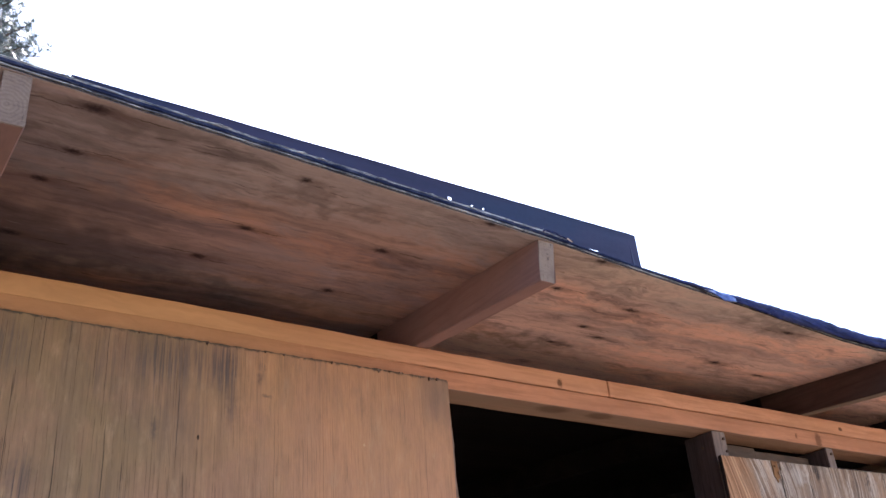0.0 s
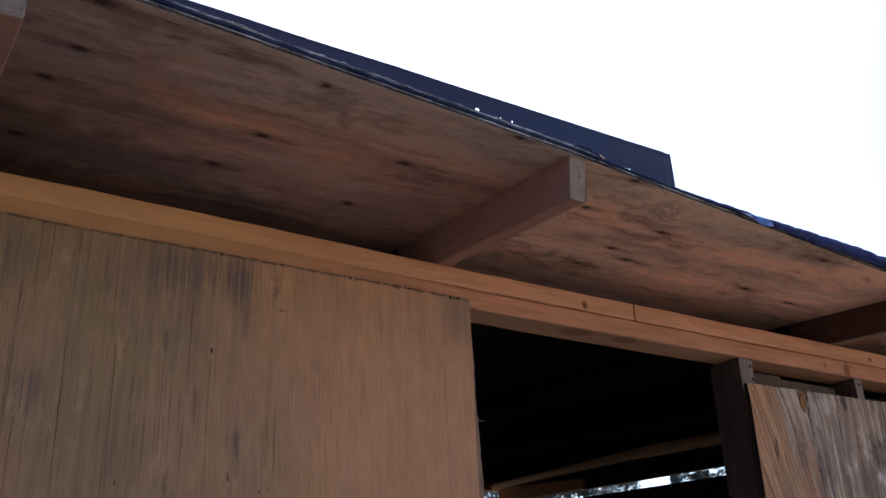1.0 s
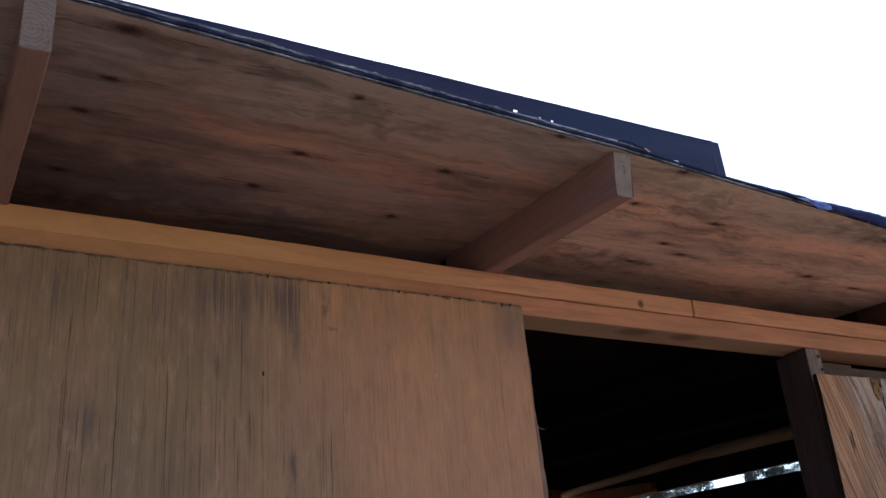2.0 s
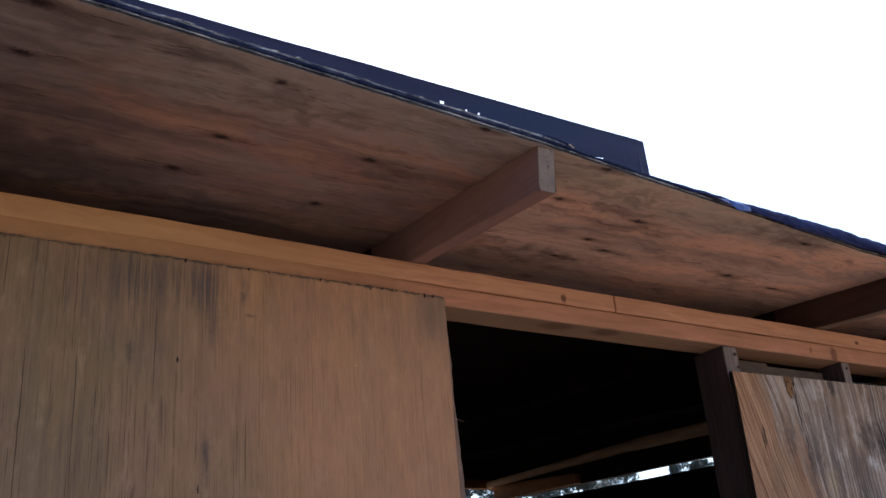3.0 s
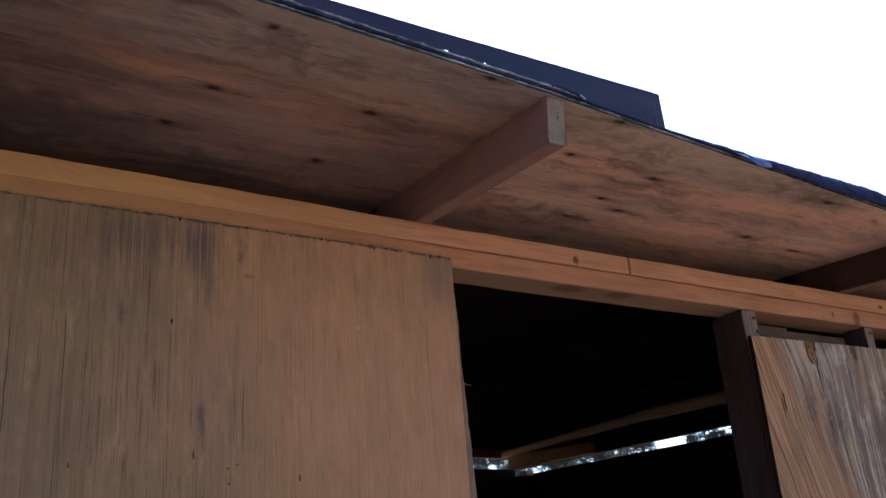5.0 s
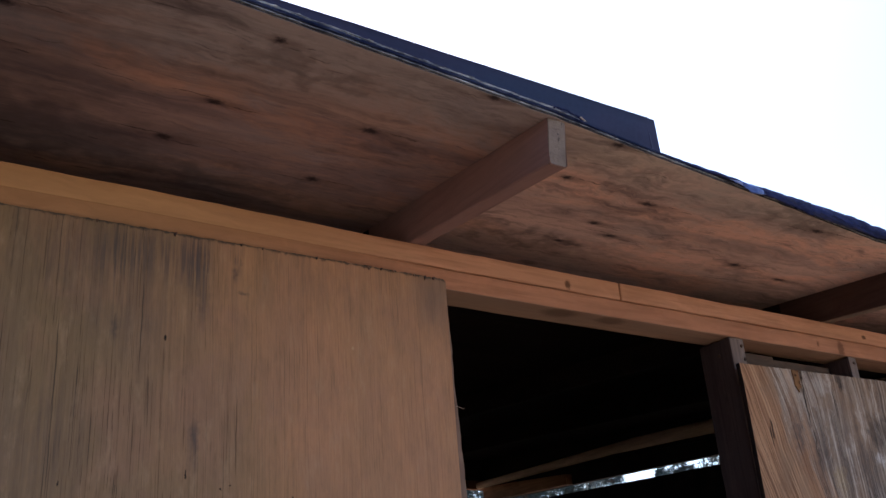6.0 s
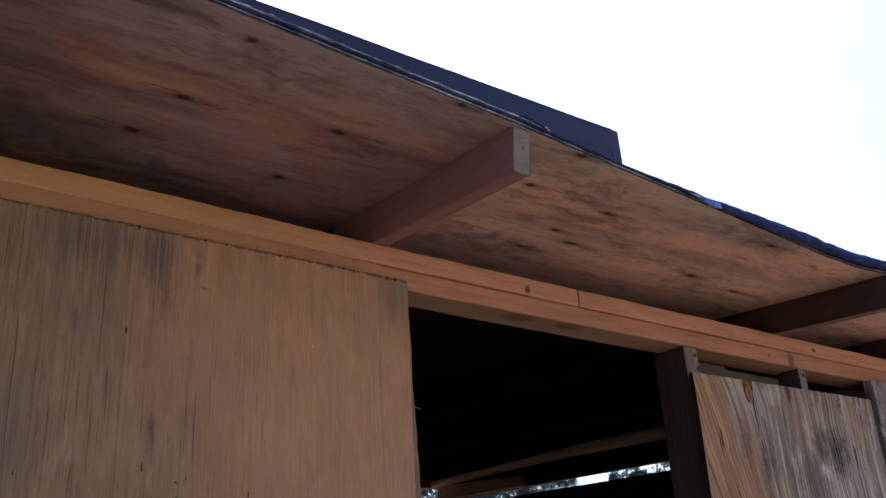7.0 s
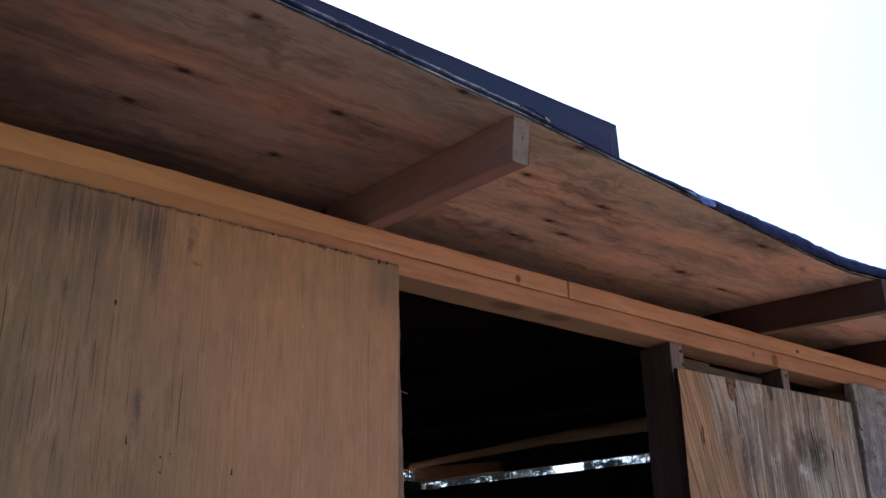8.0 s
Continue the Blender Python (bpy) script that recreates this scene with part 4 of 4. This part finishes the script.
        profile = [
            (e + 0.002 - 0.009 * curl, under - hang + flick),
            (e + 0.001 - 0.010 * curl + dent, under + (high - hang) * 0.40 + wave),
            (e + 0.002 - 0.008 * curl, under + high + wave),
            (e + 0.03, under + 0.0105 + (high - 0.0125) * 0.8 + wave * 0.5),
            (e + 0.10, roof_z(e + 0.10) + 0.0128),
            (1.2, roof_z(1.2) + 0.0130),
            (3.67, roof_z(3.67) + 0.0130),
        ]
        lines.append([bm.verts.new((x, y, z)) for y, z in profile])
    for a, b in zip(lines, lines[1:]):
        for m in range(6):
            bm.faces.new((a[m], b[m], b[m + 1], a[m + 1])).material_index = 1 if m < 3 and a[0].co.x < 0.34 else 0
    ob = linked("roofing_felt", bm, [M_FELT, M_FELT_EDGE])
    for p in ob.data.polygons:
        p.use_smooth = True
    thick = ob.modifiers.new("thickness", "SOLIDIFY")
    thick.thickness, thick.offset = 0.0018, 1.0
    return tagged(ob, "dark blue-black roofing felt curling over the plywood edge", "roofing felt", kind="structure")


felt_sheet()


def torn_flap():
    """A torn, crumpled end of blue plastic sheet caught on the felt's edge; a highlight is put into the pale fold at
    its start.
    """
    def sheet(x0, x1, drops, out, lift):
        bm = bmesh.new()
        lines = []
        for i in range(37):
            u = i / 36
            x = x0 + (x1 - x0) * u
            high = float(np.interp(x, (0.24, 0.44, 0.53, 0.63, 0.73), (0.013, 0.0135, 0.0145, 0.0185, 0.0245)))
            e = edge_y(x) - out
            top = roof_z(e) + high + lift
            drop = float(np.interp(u, [k / (len(drops) - 1) for k in range(len(drops))], drops))
            low, slack = top - drop - 0.0012 * noise.noise(Vector((x * 70, 1, 6))) * min(drop / 0.004, 1.0), min(drop / 0.010, 1.0)
            lines.append([bm.verts.new((x + 0.002 * k, e + 0.009 * (1 - slack) - slack * (0.002 * math.sin(k * 1.4) - 0.0015 * noise.noise(Vector((x * 45, k * 0.8, 2)))), top + (low - top) * k / 4)) for k in range(5)])
        for a, b in zip(lines, lines[1:]):
            for k in range(4):
                bm.faces.new((a[k], b[k], b[k + 1], a[k + 1]))
        return bm
    ob = linked("torn_plastic_sheet", sheet(0.448, 0.575, (0.0005, 0.005, 0.011, 0.0155, 0.0140, 0.0100, 0.0060, 0.0030, 0.0006), 0.0115, -0.0048), M_PLASTIC)
    fold = part("fold", sheet(0.448, 0.492, (0.0004, 0.0040, 0.0052, 0.0030, 0.0006), 0.0150, -0.0062), M_FOLD_HIGHLIGHT, ob, "folded edge with its highlight in the pale colour")
    for sheet_part in (ob, fold):
        for p in sheet_part.data.polygons:
            p.use_smooth = True
        thick = sheet_part.modifiers.new("thickness", "SOLIDIFY")
        thick.thickness = 0.0006
    return tagged(ob, "torn scrap of blue plastic sheet on the roof edge", "plastic sheet")


torn_flap()


def starter_strip():
    """Thin frayed strip of old shingle along the edge, on the felt."""
    bm = bmesh.new()
    rows = []
    for i in range(241):
        x = -2.3 + 2.40 * i / 240
        e = edge_y(x) + 0.0010 + 0.0008 * noise.noise(Vector((x * 60, 3, 1))) + 0.0012 * noise.noise(Vector((x * 14, 1, 7)))
        rows.append([bm.verts.new((x, y, roof_z(y) + 0.0144 + h + 0.0006 * noise.noise(Vector((x * 30, 0, 5))))) for y, h in ((e, 0.0), (e, 0.0011), (e + 0.045, 0.0011), (e + 0.045, 0.0))])
    for a, b in zip(rows, rows[1:]):
        for k in range(4):
            bm.faces.new((a[k], b[k], b[(k + 1) % 4], a[(k + 1) % 4]))
    bm.faces.new(rows[0])
    bm.faces.new(rows[-1])
    strip = linked("shingle_strip", bm, M_PLY_LIGHT)
    bm = bmesh.new()
    rows = []
    for i in range(241):   # the thin upper layer of the strip, split from the lower one
        x = -2.3 + 2.40 * i / 240
        e = edge_y(x) + 0.0014 + 0.0010 * noise.noise(Vector((x * 50, 8, 2)))
        up = 0.0168 + 0.0007 * noise.noise(Vector((x * 24, 4, 5)))
        rows.append([bm.verts.new((x, y, roof_z(y) + h)) for y, h in ((e, up), (e, up + 0.0010), (e + 0.045, 0.0168), (e + 0.045, 0.0157))])
    for a, b in zip(rows, rows[1:]):
        for k in range(4):
            bm.faces.new((a[k], b[k], b[(k + 1) % 4], a[(k + 1) % 4]))
    bm.faces.new(rows[0])
    bm.faces.new(rows[-1])
    part("upper_layer", bm, M_PLY_LIGHT, strip)
    for x, wide, lift in ((-0.575, 0.046, 0.0024), (-0.430, 0.014, 0.0026), (-0.395, 0.008, 0.0030), (-0.300, 0.016, 0.0022), (-0.205, 0.012, 0.0028), (-0.140, 0.020, 0.0022), (0.020, 0.015, 0.0020), (0.075, 0.012, 0.0022)):
        bm = bmesh.new()   # a torn shred that stands up from the strip
        z = roof_z(edge_y(x)) + 0.0172
        y = edge_y(x) + 0.002
        low = [bm.verts.new((x + wide * u, y + 0.0012 * math.sin(u * 5 + x * 40), z + lift * 0.4)) for u in (0, 0.3, 0.65, 1)]
        top = [bm.verts.new((x + wide * u, y + 0.002 + 0.001 * math.sin(u * 7), z + lift * h)) for u, h in ((0.05, 1.2), (0.35, 1.35), (0.6, 1.2), (0.95, 1.1))]
        back_row = [bm.verts.new((v.co.x, v.co.y + 0.0014, v.co.z)) for v in top]
        for k in range(3):
            bm.faces.new((low[k], low[k + 1], top[k + 1], top[k]))
            bm.faces.new((top[k], top[k + 1], back_row[k + 1], back_row[k]))
            bm.faces.new((back_row[k], back_row[k + 1], low[k + 1], low[k]))
        part("torn_shred", bm, M_PLY_LIGHT, strip)
    return tagged(strip, "frayed grey-blue shingle strip along the roof edge", "shingle")


starter_strip()


def felt_scrap():
    """A curled shred of felt with a pale torn tip, lying over the edge."""
    bm = bmesh.new()
    at = lambda u: Vector((0.024 + 0.060 * u, edge_y(0.024 + 0.060 * u) - 0.004, roof_z(-0.39) + 0.0125 + 0.0065 * max(0.0, math.sin(u * math.pi)) ** 0.7 + 0.0012 * math.sin(u * 17) - 0.003 * u))
    for k in range(14):
        cylinder(bm, at(k / 14), at((k + 1) / 14), 0.0016 - 0.0008 * (k % 3 == 1), 0.0013, 6)
    thing = linked("felt_shred", bm, M_FELT)
    bm = bmesh.new()
    cylinder(bm, at(0.90) + Vector((0, -0.002, 0)), at(1.08) + Vector((0, -0.002, 0.001)), 0.0014, 0.0006, 7)
    part("torn_tip", bm, M_PALE, thing, "pale torn tip")
    return tagged(thing, "curled shred of dark roofing felt on the edge", "felt scrap")


felt_scrap()


def splinter():
    bm = bmesh.new()
    cylinder(bm, (0.0880, 0.004, H - 0.205), (0.0945, 0.0, H - 0.209), 0.0006, 0.0004, 5)
    cylinder(bm, (0.0945, 0.0, H - 0.209), (0.103, -0.002, H - 0.2115), 0.0004, 0.0003, 5)
    return tagged(linked("wood_splinter", bm, M_PALE), "thin pale splinter sticking out of the jamb", "splinter")


splinter()


def rafter(x0, end, width=0.0316, label="brown sawn rafter carrying the eave", bevel_cut=0.0, wood=None, under=0):
    """A rafter from its cut end to the back wall, its underside resting on the plate. bevel_cut: how far the lower corner is cut back."""
    bm = bmesh.new()
    low = lambda y: H + 2 * PLATE + 0.0005 - ROOF_S * y
    n = 60
    lines = []
    for i in range(n + 1):
        y = end + (3.6 - end) * (i / n) ** 1.6
        j = [0.0009 * noise.noise(Vector((x0 * 9, y * 20, k * 5))) for k in range(4)]
        z0, z1 = low(y), roof_z(y) - 0.0008
        lines.append([bm.verts.new(p) for p in ((x0 + j[0], y + (bevel_cut if i == 0 else 0), z0 + 0.002), (x0 + 0.002, y + (bevel_cut if i == 0 else 0), z0 + j[1] * 0.5), (x0 + width - 0.002, y + (bevel_cut if i == 0 else 0), z0 + j[1] * 0.5),
                                                (x0 + width + j[2], y + (bevel_cut if i == 0 else 0), z0 + 0.002), (x0 + width + j[2], y, z1), (x0 + j[0], y, z1))])
    for a, b in zip(lines, lines[1:]):
        for k in range(6):
            # past y 0.1 the inner shade is painted on with the near-black wood
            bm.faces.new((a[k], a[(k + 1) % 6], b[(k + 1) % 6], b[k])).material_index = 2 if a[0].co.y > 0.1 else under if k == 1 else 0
    face = bm.faces.new(lines[0])
    face.material_index = 1
    bm.faces.new(lines[-1][::-1])
    sawn = M_RAFTER_SHADED if wood is M_RAFTER_SHADED else M_END
    outline = [v.co.copy() for v in lines[0]]
    ob = linked("rafter", bm, [wood or M_RAFTER, sawn, M_DARK, M_RAFTER_LIT])
    bm = bmesh.new()   # the sawn end, its fibres standing a little proud
    mid = sum(outline, Vector()) / len(outline)
    back_ring = [bm.verts.new(p + Vector((0, 0.001, 0))) for p in outline]
    ring = [bm.verts.new(mid + (p - mid) * 0.97 + Vector((0, -0.0012, 0))) for p in outline]
    for k in range(6):
        bm.faces.new((back_ring[k], back_ring[(k + 1) % 6], ring[(k + 1) % 6], ring[k]))
    bm.faces.new(ring)
    part("cut_end", bm, sawn, ob, "" if wood is M_RAFTER_SHADED else "pale sawn end grain")
    return tagged(ob, label, "rafter", "rafters under the roof")


rafter(-2.02, -0.53)
rafter(-0.8145, -0.4495, label="brown sawn rafter with finely ringed end grain at the eave")
rafter(0.0177, -0.387, label="brown sawn rafter with a pale grey cut end", bevel_cut=0.009)
# sides in the shaded wood, undersides in the one lit off the ground
rafter(1.160, -0.318, label="dark brown sawn rafter carrying the eave", wood=M_RAFTER_SHADED, under=3)
rafter(1.722, -0.315, label="dark brown sawn rafter carrying the eave", wood=M_RAFTER_SHADED, under=3)
rafter(2.40, -0.25)


def flashing():
    """Angle of dark sheet metal lying on the roof, one leg standing up, with nail holes and a slot along its foot."""
    bm = bmesh.new()
    x0, x1, y = -0.7180, 0.3275, -0.3129
    z0, z1 = H + 0.142, H + 0.236
    holes = [(-0.101, 0.2047), (-0.057, 0.2026), (-0.033, 0.2016)]
    xs = [x0 + (x1 - x0) * i / 266 for i in range(267)]
    zs = [z0 + (z1 - z0) * j / 24 for j in range(25)]
    def wob(x):
        return 0.0016 * noise.noise(Vector((x * 5, 0, 3)))
    grid = [[bm.verts.new((x + (0.006 * (z - z1) / (z0 - z1) * (-1 if i == 0 else 1) if i in (0, 266) else 0), y + wob(x) - 0.002 * (z - z0) / 0.08, z + wob(x * 1.3 + 4) * 0.6)) for z in zs] for i, x in enumerate(xs)]
    for i in range(266):
        for j in range(24):
            cx, cz = (xs[i] + xs[i + 1]) / 2, (zs[j] + zs[j + 1]) / 2 - H
            if 0.172 < cx < 0.226 and 0.1735 < cz - 0.05 * (cx - 0.172) < 0.1790:
                continue
            if any(abs(cx - hx) < 0.0022 and abs(cz - hz) < 0.0022 for hx, hz in holes):
                continue
            bm.faces.new((grid[i][j], grid[i + 1][j], grid[i + 1][j + 1], grid[i][j + 1]))
    foot = [bm.verts.new((x, y + 0.07, roof_z(y + 0.07) + 0.0145)) for x in xs]
    mid = [bm.verts.new((x, y + 0.004, roof_z(y) + 0.0148)) for x in xs]
    for i in range(266):
        bm.faces.new((mid[i], mid[i + 1], foot[i + 1], foot[i]))
        bm.faces.new((grid[i][0], grid[i + 1][0], mid[i + 1], mid[i]))
    ob = linked("metal_flashing", bm, M_METAL)
    thick = ob.modifiers.new("thickness", "SOLIDIFY")
    thick.thickness, thick.offset = 0.0012, 0.0
    bm = bmesh.new()   # the top edge is folded over into a narrow hem
    hem = [[bm.verts.new((x, y + wob(x) - 0.0018 + dy, z1 + wob(x * 1.3 + 4) * 0.6 + dz)) for dy, dz in ((0.0, 0.0012), (-0.0022, 0.0), (-0.0016, -0.0028))] for x in xs[:-4]]
    for a, b in zip(hem, hem[1:]):
        for k in range(2):
            bm.faces.new((a[k], b[k], b[k + 1], a[k + 1]))
    part("hem", bm, M_METAL, ob)
    bm = bmesh.new()   # the end is bent back a little
    bend = [[bm.verts.new((x1 + dx + 0.006 * (z1 - z) / (z1 - z0), y - 0.0025 + dy, z - 0.006 * (dx > 0.004))) for dx, dy in ((-0.022, 0.0006), (-0.020, -0.0004), (0.0, 0.004), (0.004, 0.012))] for z in zs]
    for a, b in zip(bend, bend[1:]):
        for k in range(3):
            bm.faces.new((a[k], b[k], b[k + 1], a[k + 1]))
    part("bent_end", bm, M_METAL, ob)
    return tagged(ob, "dark blue metal angle flashing lying along the roof edge", "flashing")


flashing()

# ---- the shed's other walls ----
def wall_strip(bm, x0, x1, y0, y1, low, high):
    """A wall piece whose top and bottom follow the given heights at its two ends."""
    corners = [(x0, y0), (x1, y0), (x1, y1), (x0, y1)]
    bottom = [bm.verts.new((x, y, low(x, y))) for x, y in corners]
    top = [bm.verts.new((x, y, high(x, y))) for x, y in corners]
    for i in range(4):
        bm.faces.new((bottom[i], bottom[(i + 1) % 4], top[(i + 1) % 4], top[i]))
    bm.faces.new(bottom[::-1])
    bm.faces.new(top)


def side_gap(y):
    return H + 0.058 + 0.043 * (y - 1.385)


def shed_walls():
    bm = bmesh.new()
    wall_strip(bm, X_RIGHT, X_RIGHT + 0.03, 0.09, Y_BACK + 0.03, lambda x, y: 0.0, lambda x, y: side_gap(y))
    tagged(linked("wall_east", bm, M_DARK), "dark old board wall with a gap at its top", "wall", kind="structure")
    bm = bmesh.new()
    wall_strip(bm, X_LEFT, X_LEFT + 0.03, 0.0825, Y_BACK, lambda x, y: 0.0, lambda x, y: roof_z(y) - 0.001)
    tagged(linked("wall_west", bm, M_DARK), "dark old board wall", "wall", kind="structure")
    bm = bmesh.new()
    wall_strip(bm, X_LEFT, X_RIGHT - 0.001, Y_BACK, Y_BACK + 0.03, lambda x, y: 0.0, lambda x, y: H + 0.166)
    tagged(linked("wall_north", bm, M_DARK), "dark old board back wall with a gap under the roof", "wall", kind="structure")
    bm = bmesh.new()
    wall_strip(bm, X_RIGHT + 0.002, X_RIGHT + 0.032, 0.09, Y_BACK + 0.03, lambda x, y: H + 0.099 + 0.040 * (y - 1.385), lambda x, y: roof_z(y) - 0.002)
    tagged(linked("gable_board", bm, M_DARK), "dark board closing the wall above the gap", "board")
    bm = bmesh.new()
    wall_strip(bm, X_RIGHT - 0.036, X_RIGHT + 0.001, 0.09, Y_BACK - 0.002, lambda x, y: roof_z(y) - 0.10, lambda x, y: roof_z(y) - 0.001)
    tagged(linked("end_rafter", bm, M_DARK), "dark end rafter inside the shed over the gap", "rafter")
    bm = bmesh.new()
    for k in range(21):
        ya, yb = 0.10 + 0.14 * k, min(0.24 + 0.14 * k, Y_BACK - 0.001)
        girth = lambda y: float(np.interp(y, (0.1, 1.35, 1.80, 1.90, 2.9), (0.031, 0.0285, 0.027, 0.022, 0.018))) + 0.0008 * math.sin(y * 7)
        centre = lambda y: (X_RIGHT - 0.068 + 0.004 * math.sin(y * 3), y, H + float(np.interp(y, (0.1, 1.35, 1.87, 2.9), (0.145, 0.2005, 0.225, 0.244))))
        cylinder(bm, centre(ya), centre(yb), girth(ya), girth(yb), 14)
    bmesh.ops.remove_doubles(bm, verts=bm.verts, dist=0.0005)
    tagged(linked("pole_purlin", bm, M_POLE), "round brown pole along the wall under the roof", "pole")
    bm = bmesh.new()
    wall_strip(bm, X_RIGHT - 0.040, X_RIGHT - 0.002, 2.31, Y_BACK - 0.003, lambda x, y: H + 0.0985 + 0.040 * (y - 1.385), lambda x, y: H + 0.184 + 0.08 * (y - 2.31))
    tagged(linked("inner_board", bm, M_BEAM), "brown board across the far corner inside the shed", "board")
    bm = bmesh.new()
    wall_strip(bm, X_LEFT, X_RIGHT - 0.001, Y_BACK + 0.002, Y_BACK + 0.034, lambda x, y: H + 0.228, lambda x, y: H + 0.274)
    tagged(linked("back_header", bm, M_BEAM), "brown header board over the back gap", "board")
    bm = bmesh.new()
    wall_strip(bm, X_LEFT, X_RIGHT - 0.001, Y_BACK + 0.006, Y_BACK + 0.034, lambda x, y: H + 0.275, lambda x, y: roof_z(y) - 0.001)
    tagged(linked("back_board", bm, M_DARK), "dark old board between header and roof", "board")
    bm = bmesh.new()
    box(bm, X_RIGHT - 0.05, X_RIGHT - 0.002, 2.83, 2.89, side_gap(2.86) - 0.012, side_gap(2.86) + 0.014, 0.006)
    tagged(linked("pale_block", bm, M_PALE), "small pale wooden block at the wall's top", "block")


shed_walls()


# ---- pines ----
def pine(seed, height, radius, crown_from, tufts=1.0, blade=0.006, needles_each=22):
    """A pine: tapered trunk, drooping limbs with twigs, and tufts of needles along them."""
    rng = random.Random(seed)
    thing = new("pine_tree")
    bm = bmesh.new()
    steps = 9
    spine = [Vector((rng.uniform(-1, 1) * 0.02 * k, rng.uniform(-1, 1) * 0.02 * k, height * k / steps)) for k in range(steps + 1)]
    for k in range(steps):
        cylinder(bm, spine[k], spine[k + 1], height * 0.014 * (1 - k / (steps + 0.6)), height * 0.014 * (1 - (k + 1) / (steps + 0.6)), 9)
    leaf = bmesh.new()
    for b in range(int(height * 9 * tufts)):
        t = rng.uniform(crown_from, 0.985)
        here = spine[int(t * steps)].lerp(spine[min(int(t * steps) + 1, steps)], t * steps % 1)
        reach = radius * (1.08 - t) / (1.08 - crown_from) * rng.uniform(0.5, 1.1)
        turn = rng.uniform(0, math.tau)
        out = Vector((math.cos(turn), math.sin(turn), rng.uniform(-0.15, 0.45)))
        tip = here + out * reach
        cylinder(bm, here, tip, 0.012 + 0.012 * reach, 0.004, 5)
        for k in range(int(5 + reach * 7)):
            u = rng.uniform(0.3, 1.0)
            twig = here.lerp(tip, u) + Vector((rng.gauss(0, 0.13), rng.gauss(0, 0.13), rng.gauss(0.02, 0.09))) * (0.5 + reach * 0.3)
            if k % 3 == 0:
                cylinder(bm, here.lerp(tip, u * 0.94), twig, 0.005, 0.003, 4)
            for s in range(needles_each):
                way = Vector((rng.gauss(0, 1), rng.gauss(0, 1), rng.gauss(0.3, 1))).normalized()
                side = way.orthogonal().normalized() * blade
                a = twig + way * 0.02
                z = twig + way * rng.uniform(0.10, 0.21)
                leaf.faces.new((leaf.verts.new(a - side), leaf.verts.new(a + side), leaf.verts.new(z)))
    part("trunk", bm, M_BARK, thing)
    mesh = bpy.data.meshes.new("crown")
    leaf.to_mesh(mesh)
    leaf.free()
    mesh.materials.append(M_NEEDLES)
    crown = new("crown", mesh)
    crown.parent = thing
    return tagged(thing, "tall green pine tree with open needle tufts", "tree", "pines round the shed")


first = pine(3, 13.0, 2.7, 0.28, 1.9, 0.0055, 46)
first.matrix_basis = pose(-0.22, 10.2, -0.05)
second = pine(11, 7.6, 2.0, 0.05, 1.6, 0.011)
second.matrix_basis = pose(17.0, 21.0, -0.05)
for k, (angle, far, size) in enumerate(((29, 21, 0.8), (31, 27, 0.95), (33, 20, 0.75), (34.5, 24, 0.9), (36, 19, 0.72), (37, 29, 1.05), (38.5, 21, 0.8), (40, 26, 0.95), (41, 19, 0.7), (42.2, 30, 1.0), (43.4, 22, 0.8), (46.8, 27, 0.8), (47.8, 24, 0.85), (49.5, 19, 0.7), (50.6, 28, 1.0), (52, 22, 0.8), (53.5, 19, 0.7), (55, 26, 0.95), (56.5, 21, 0.75), (58, 30, 1.1), (59.5, 20, 0.72), (61, 24, 0.9), (63, 21, 0.8), (66, 26, 0.95))):
    copy_thing(second, pose(-0.85 + far * math.sin(radians(angle)), -1.3 + far * math.cos(radians(angle)), -0.05, 0, 0, k * 77) @ Matrix.Diagonal((size, size, size, 1)))
# unseen pines, added to shade the ground on the left
for x, y, turn in ((-4.6, 8.8, 60), (-7.5, 6.0, 140), (-8.5, 2.0, 230), (-5.0, 1.6, 300)):
    copy_thing(first, pose(x, y, -0.05, 0, 0, turn))
# nearer unseen pines that block light from the left
for x, y, turn, size in ((-4.3, -1.4, 30, 1.2), (-4.9, -3.6, 100, 1.25), (-4.8, -5.6, 190, 0.85), (-6.6, -2.4, 250, 1.0), (-4.6, 1.2, 330, 0.85), (-6.4, -5.0, 20, 1.0), (-3.6, -7.6, 80, 0.9)):
    copy_thing(second, pose(x, y, -0.05, 0, 0, turn) @ Matrix.Diagonal((size, size, size, 1)))
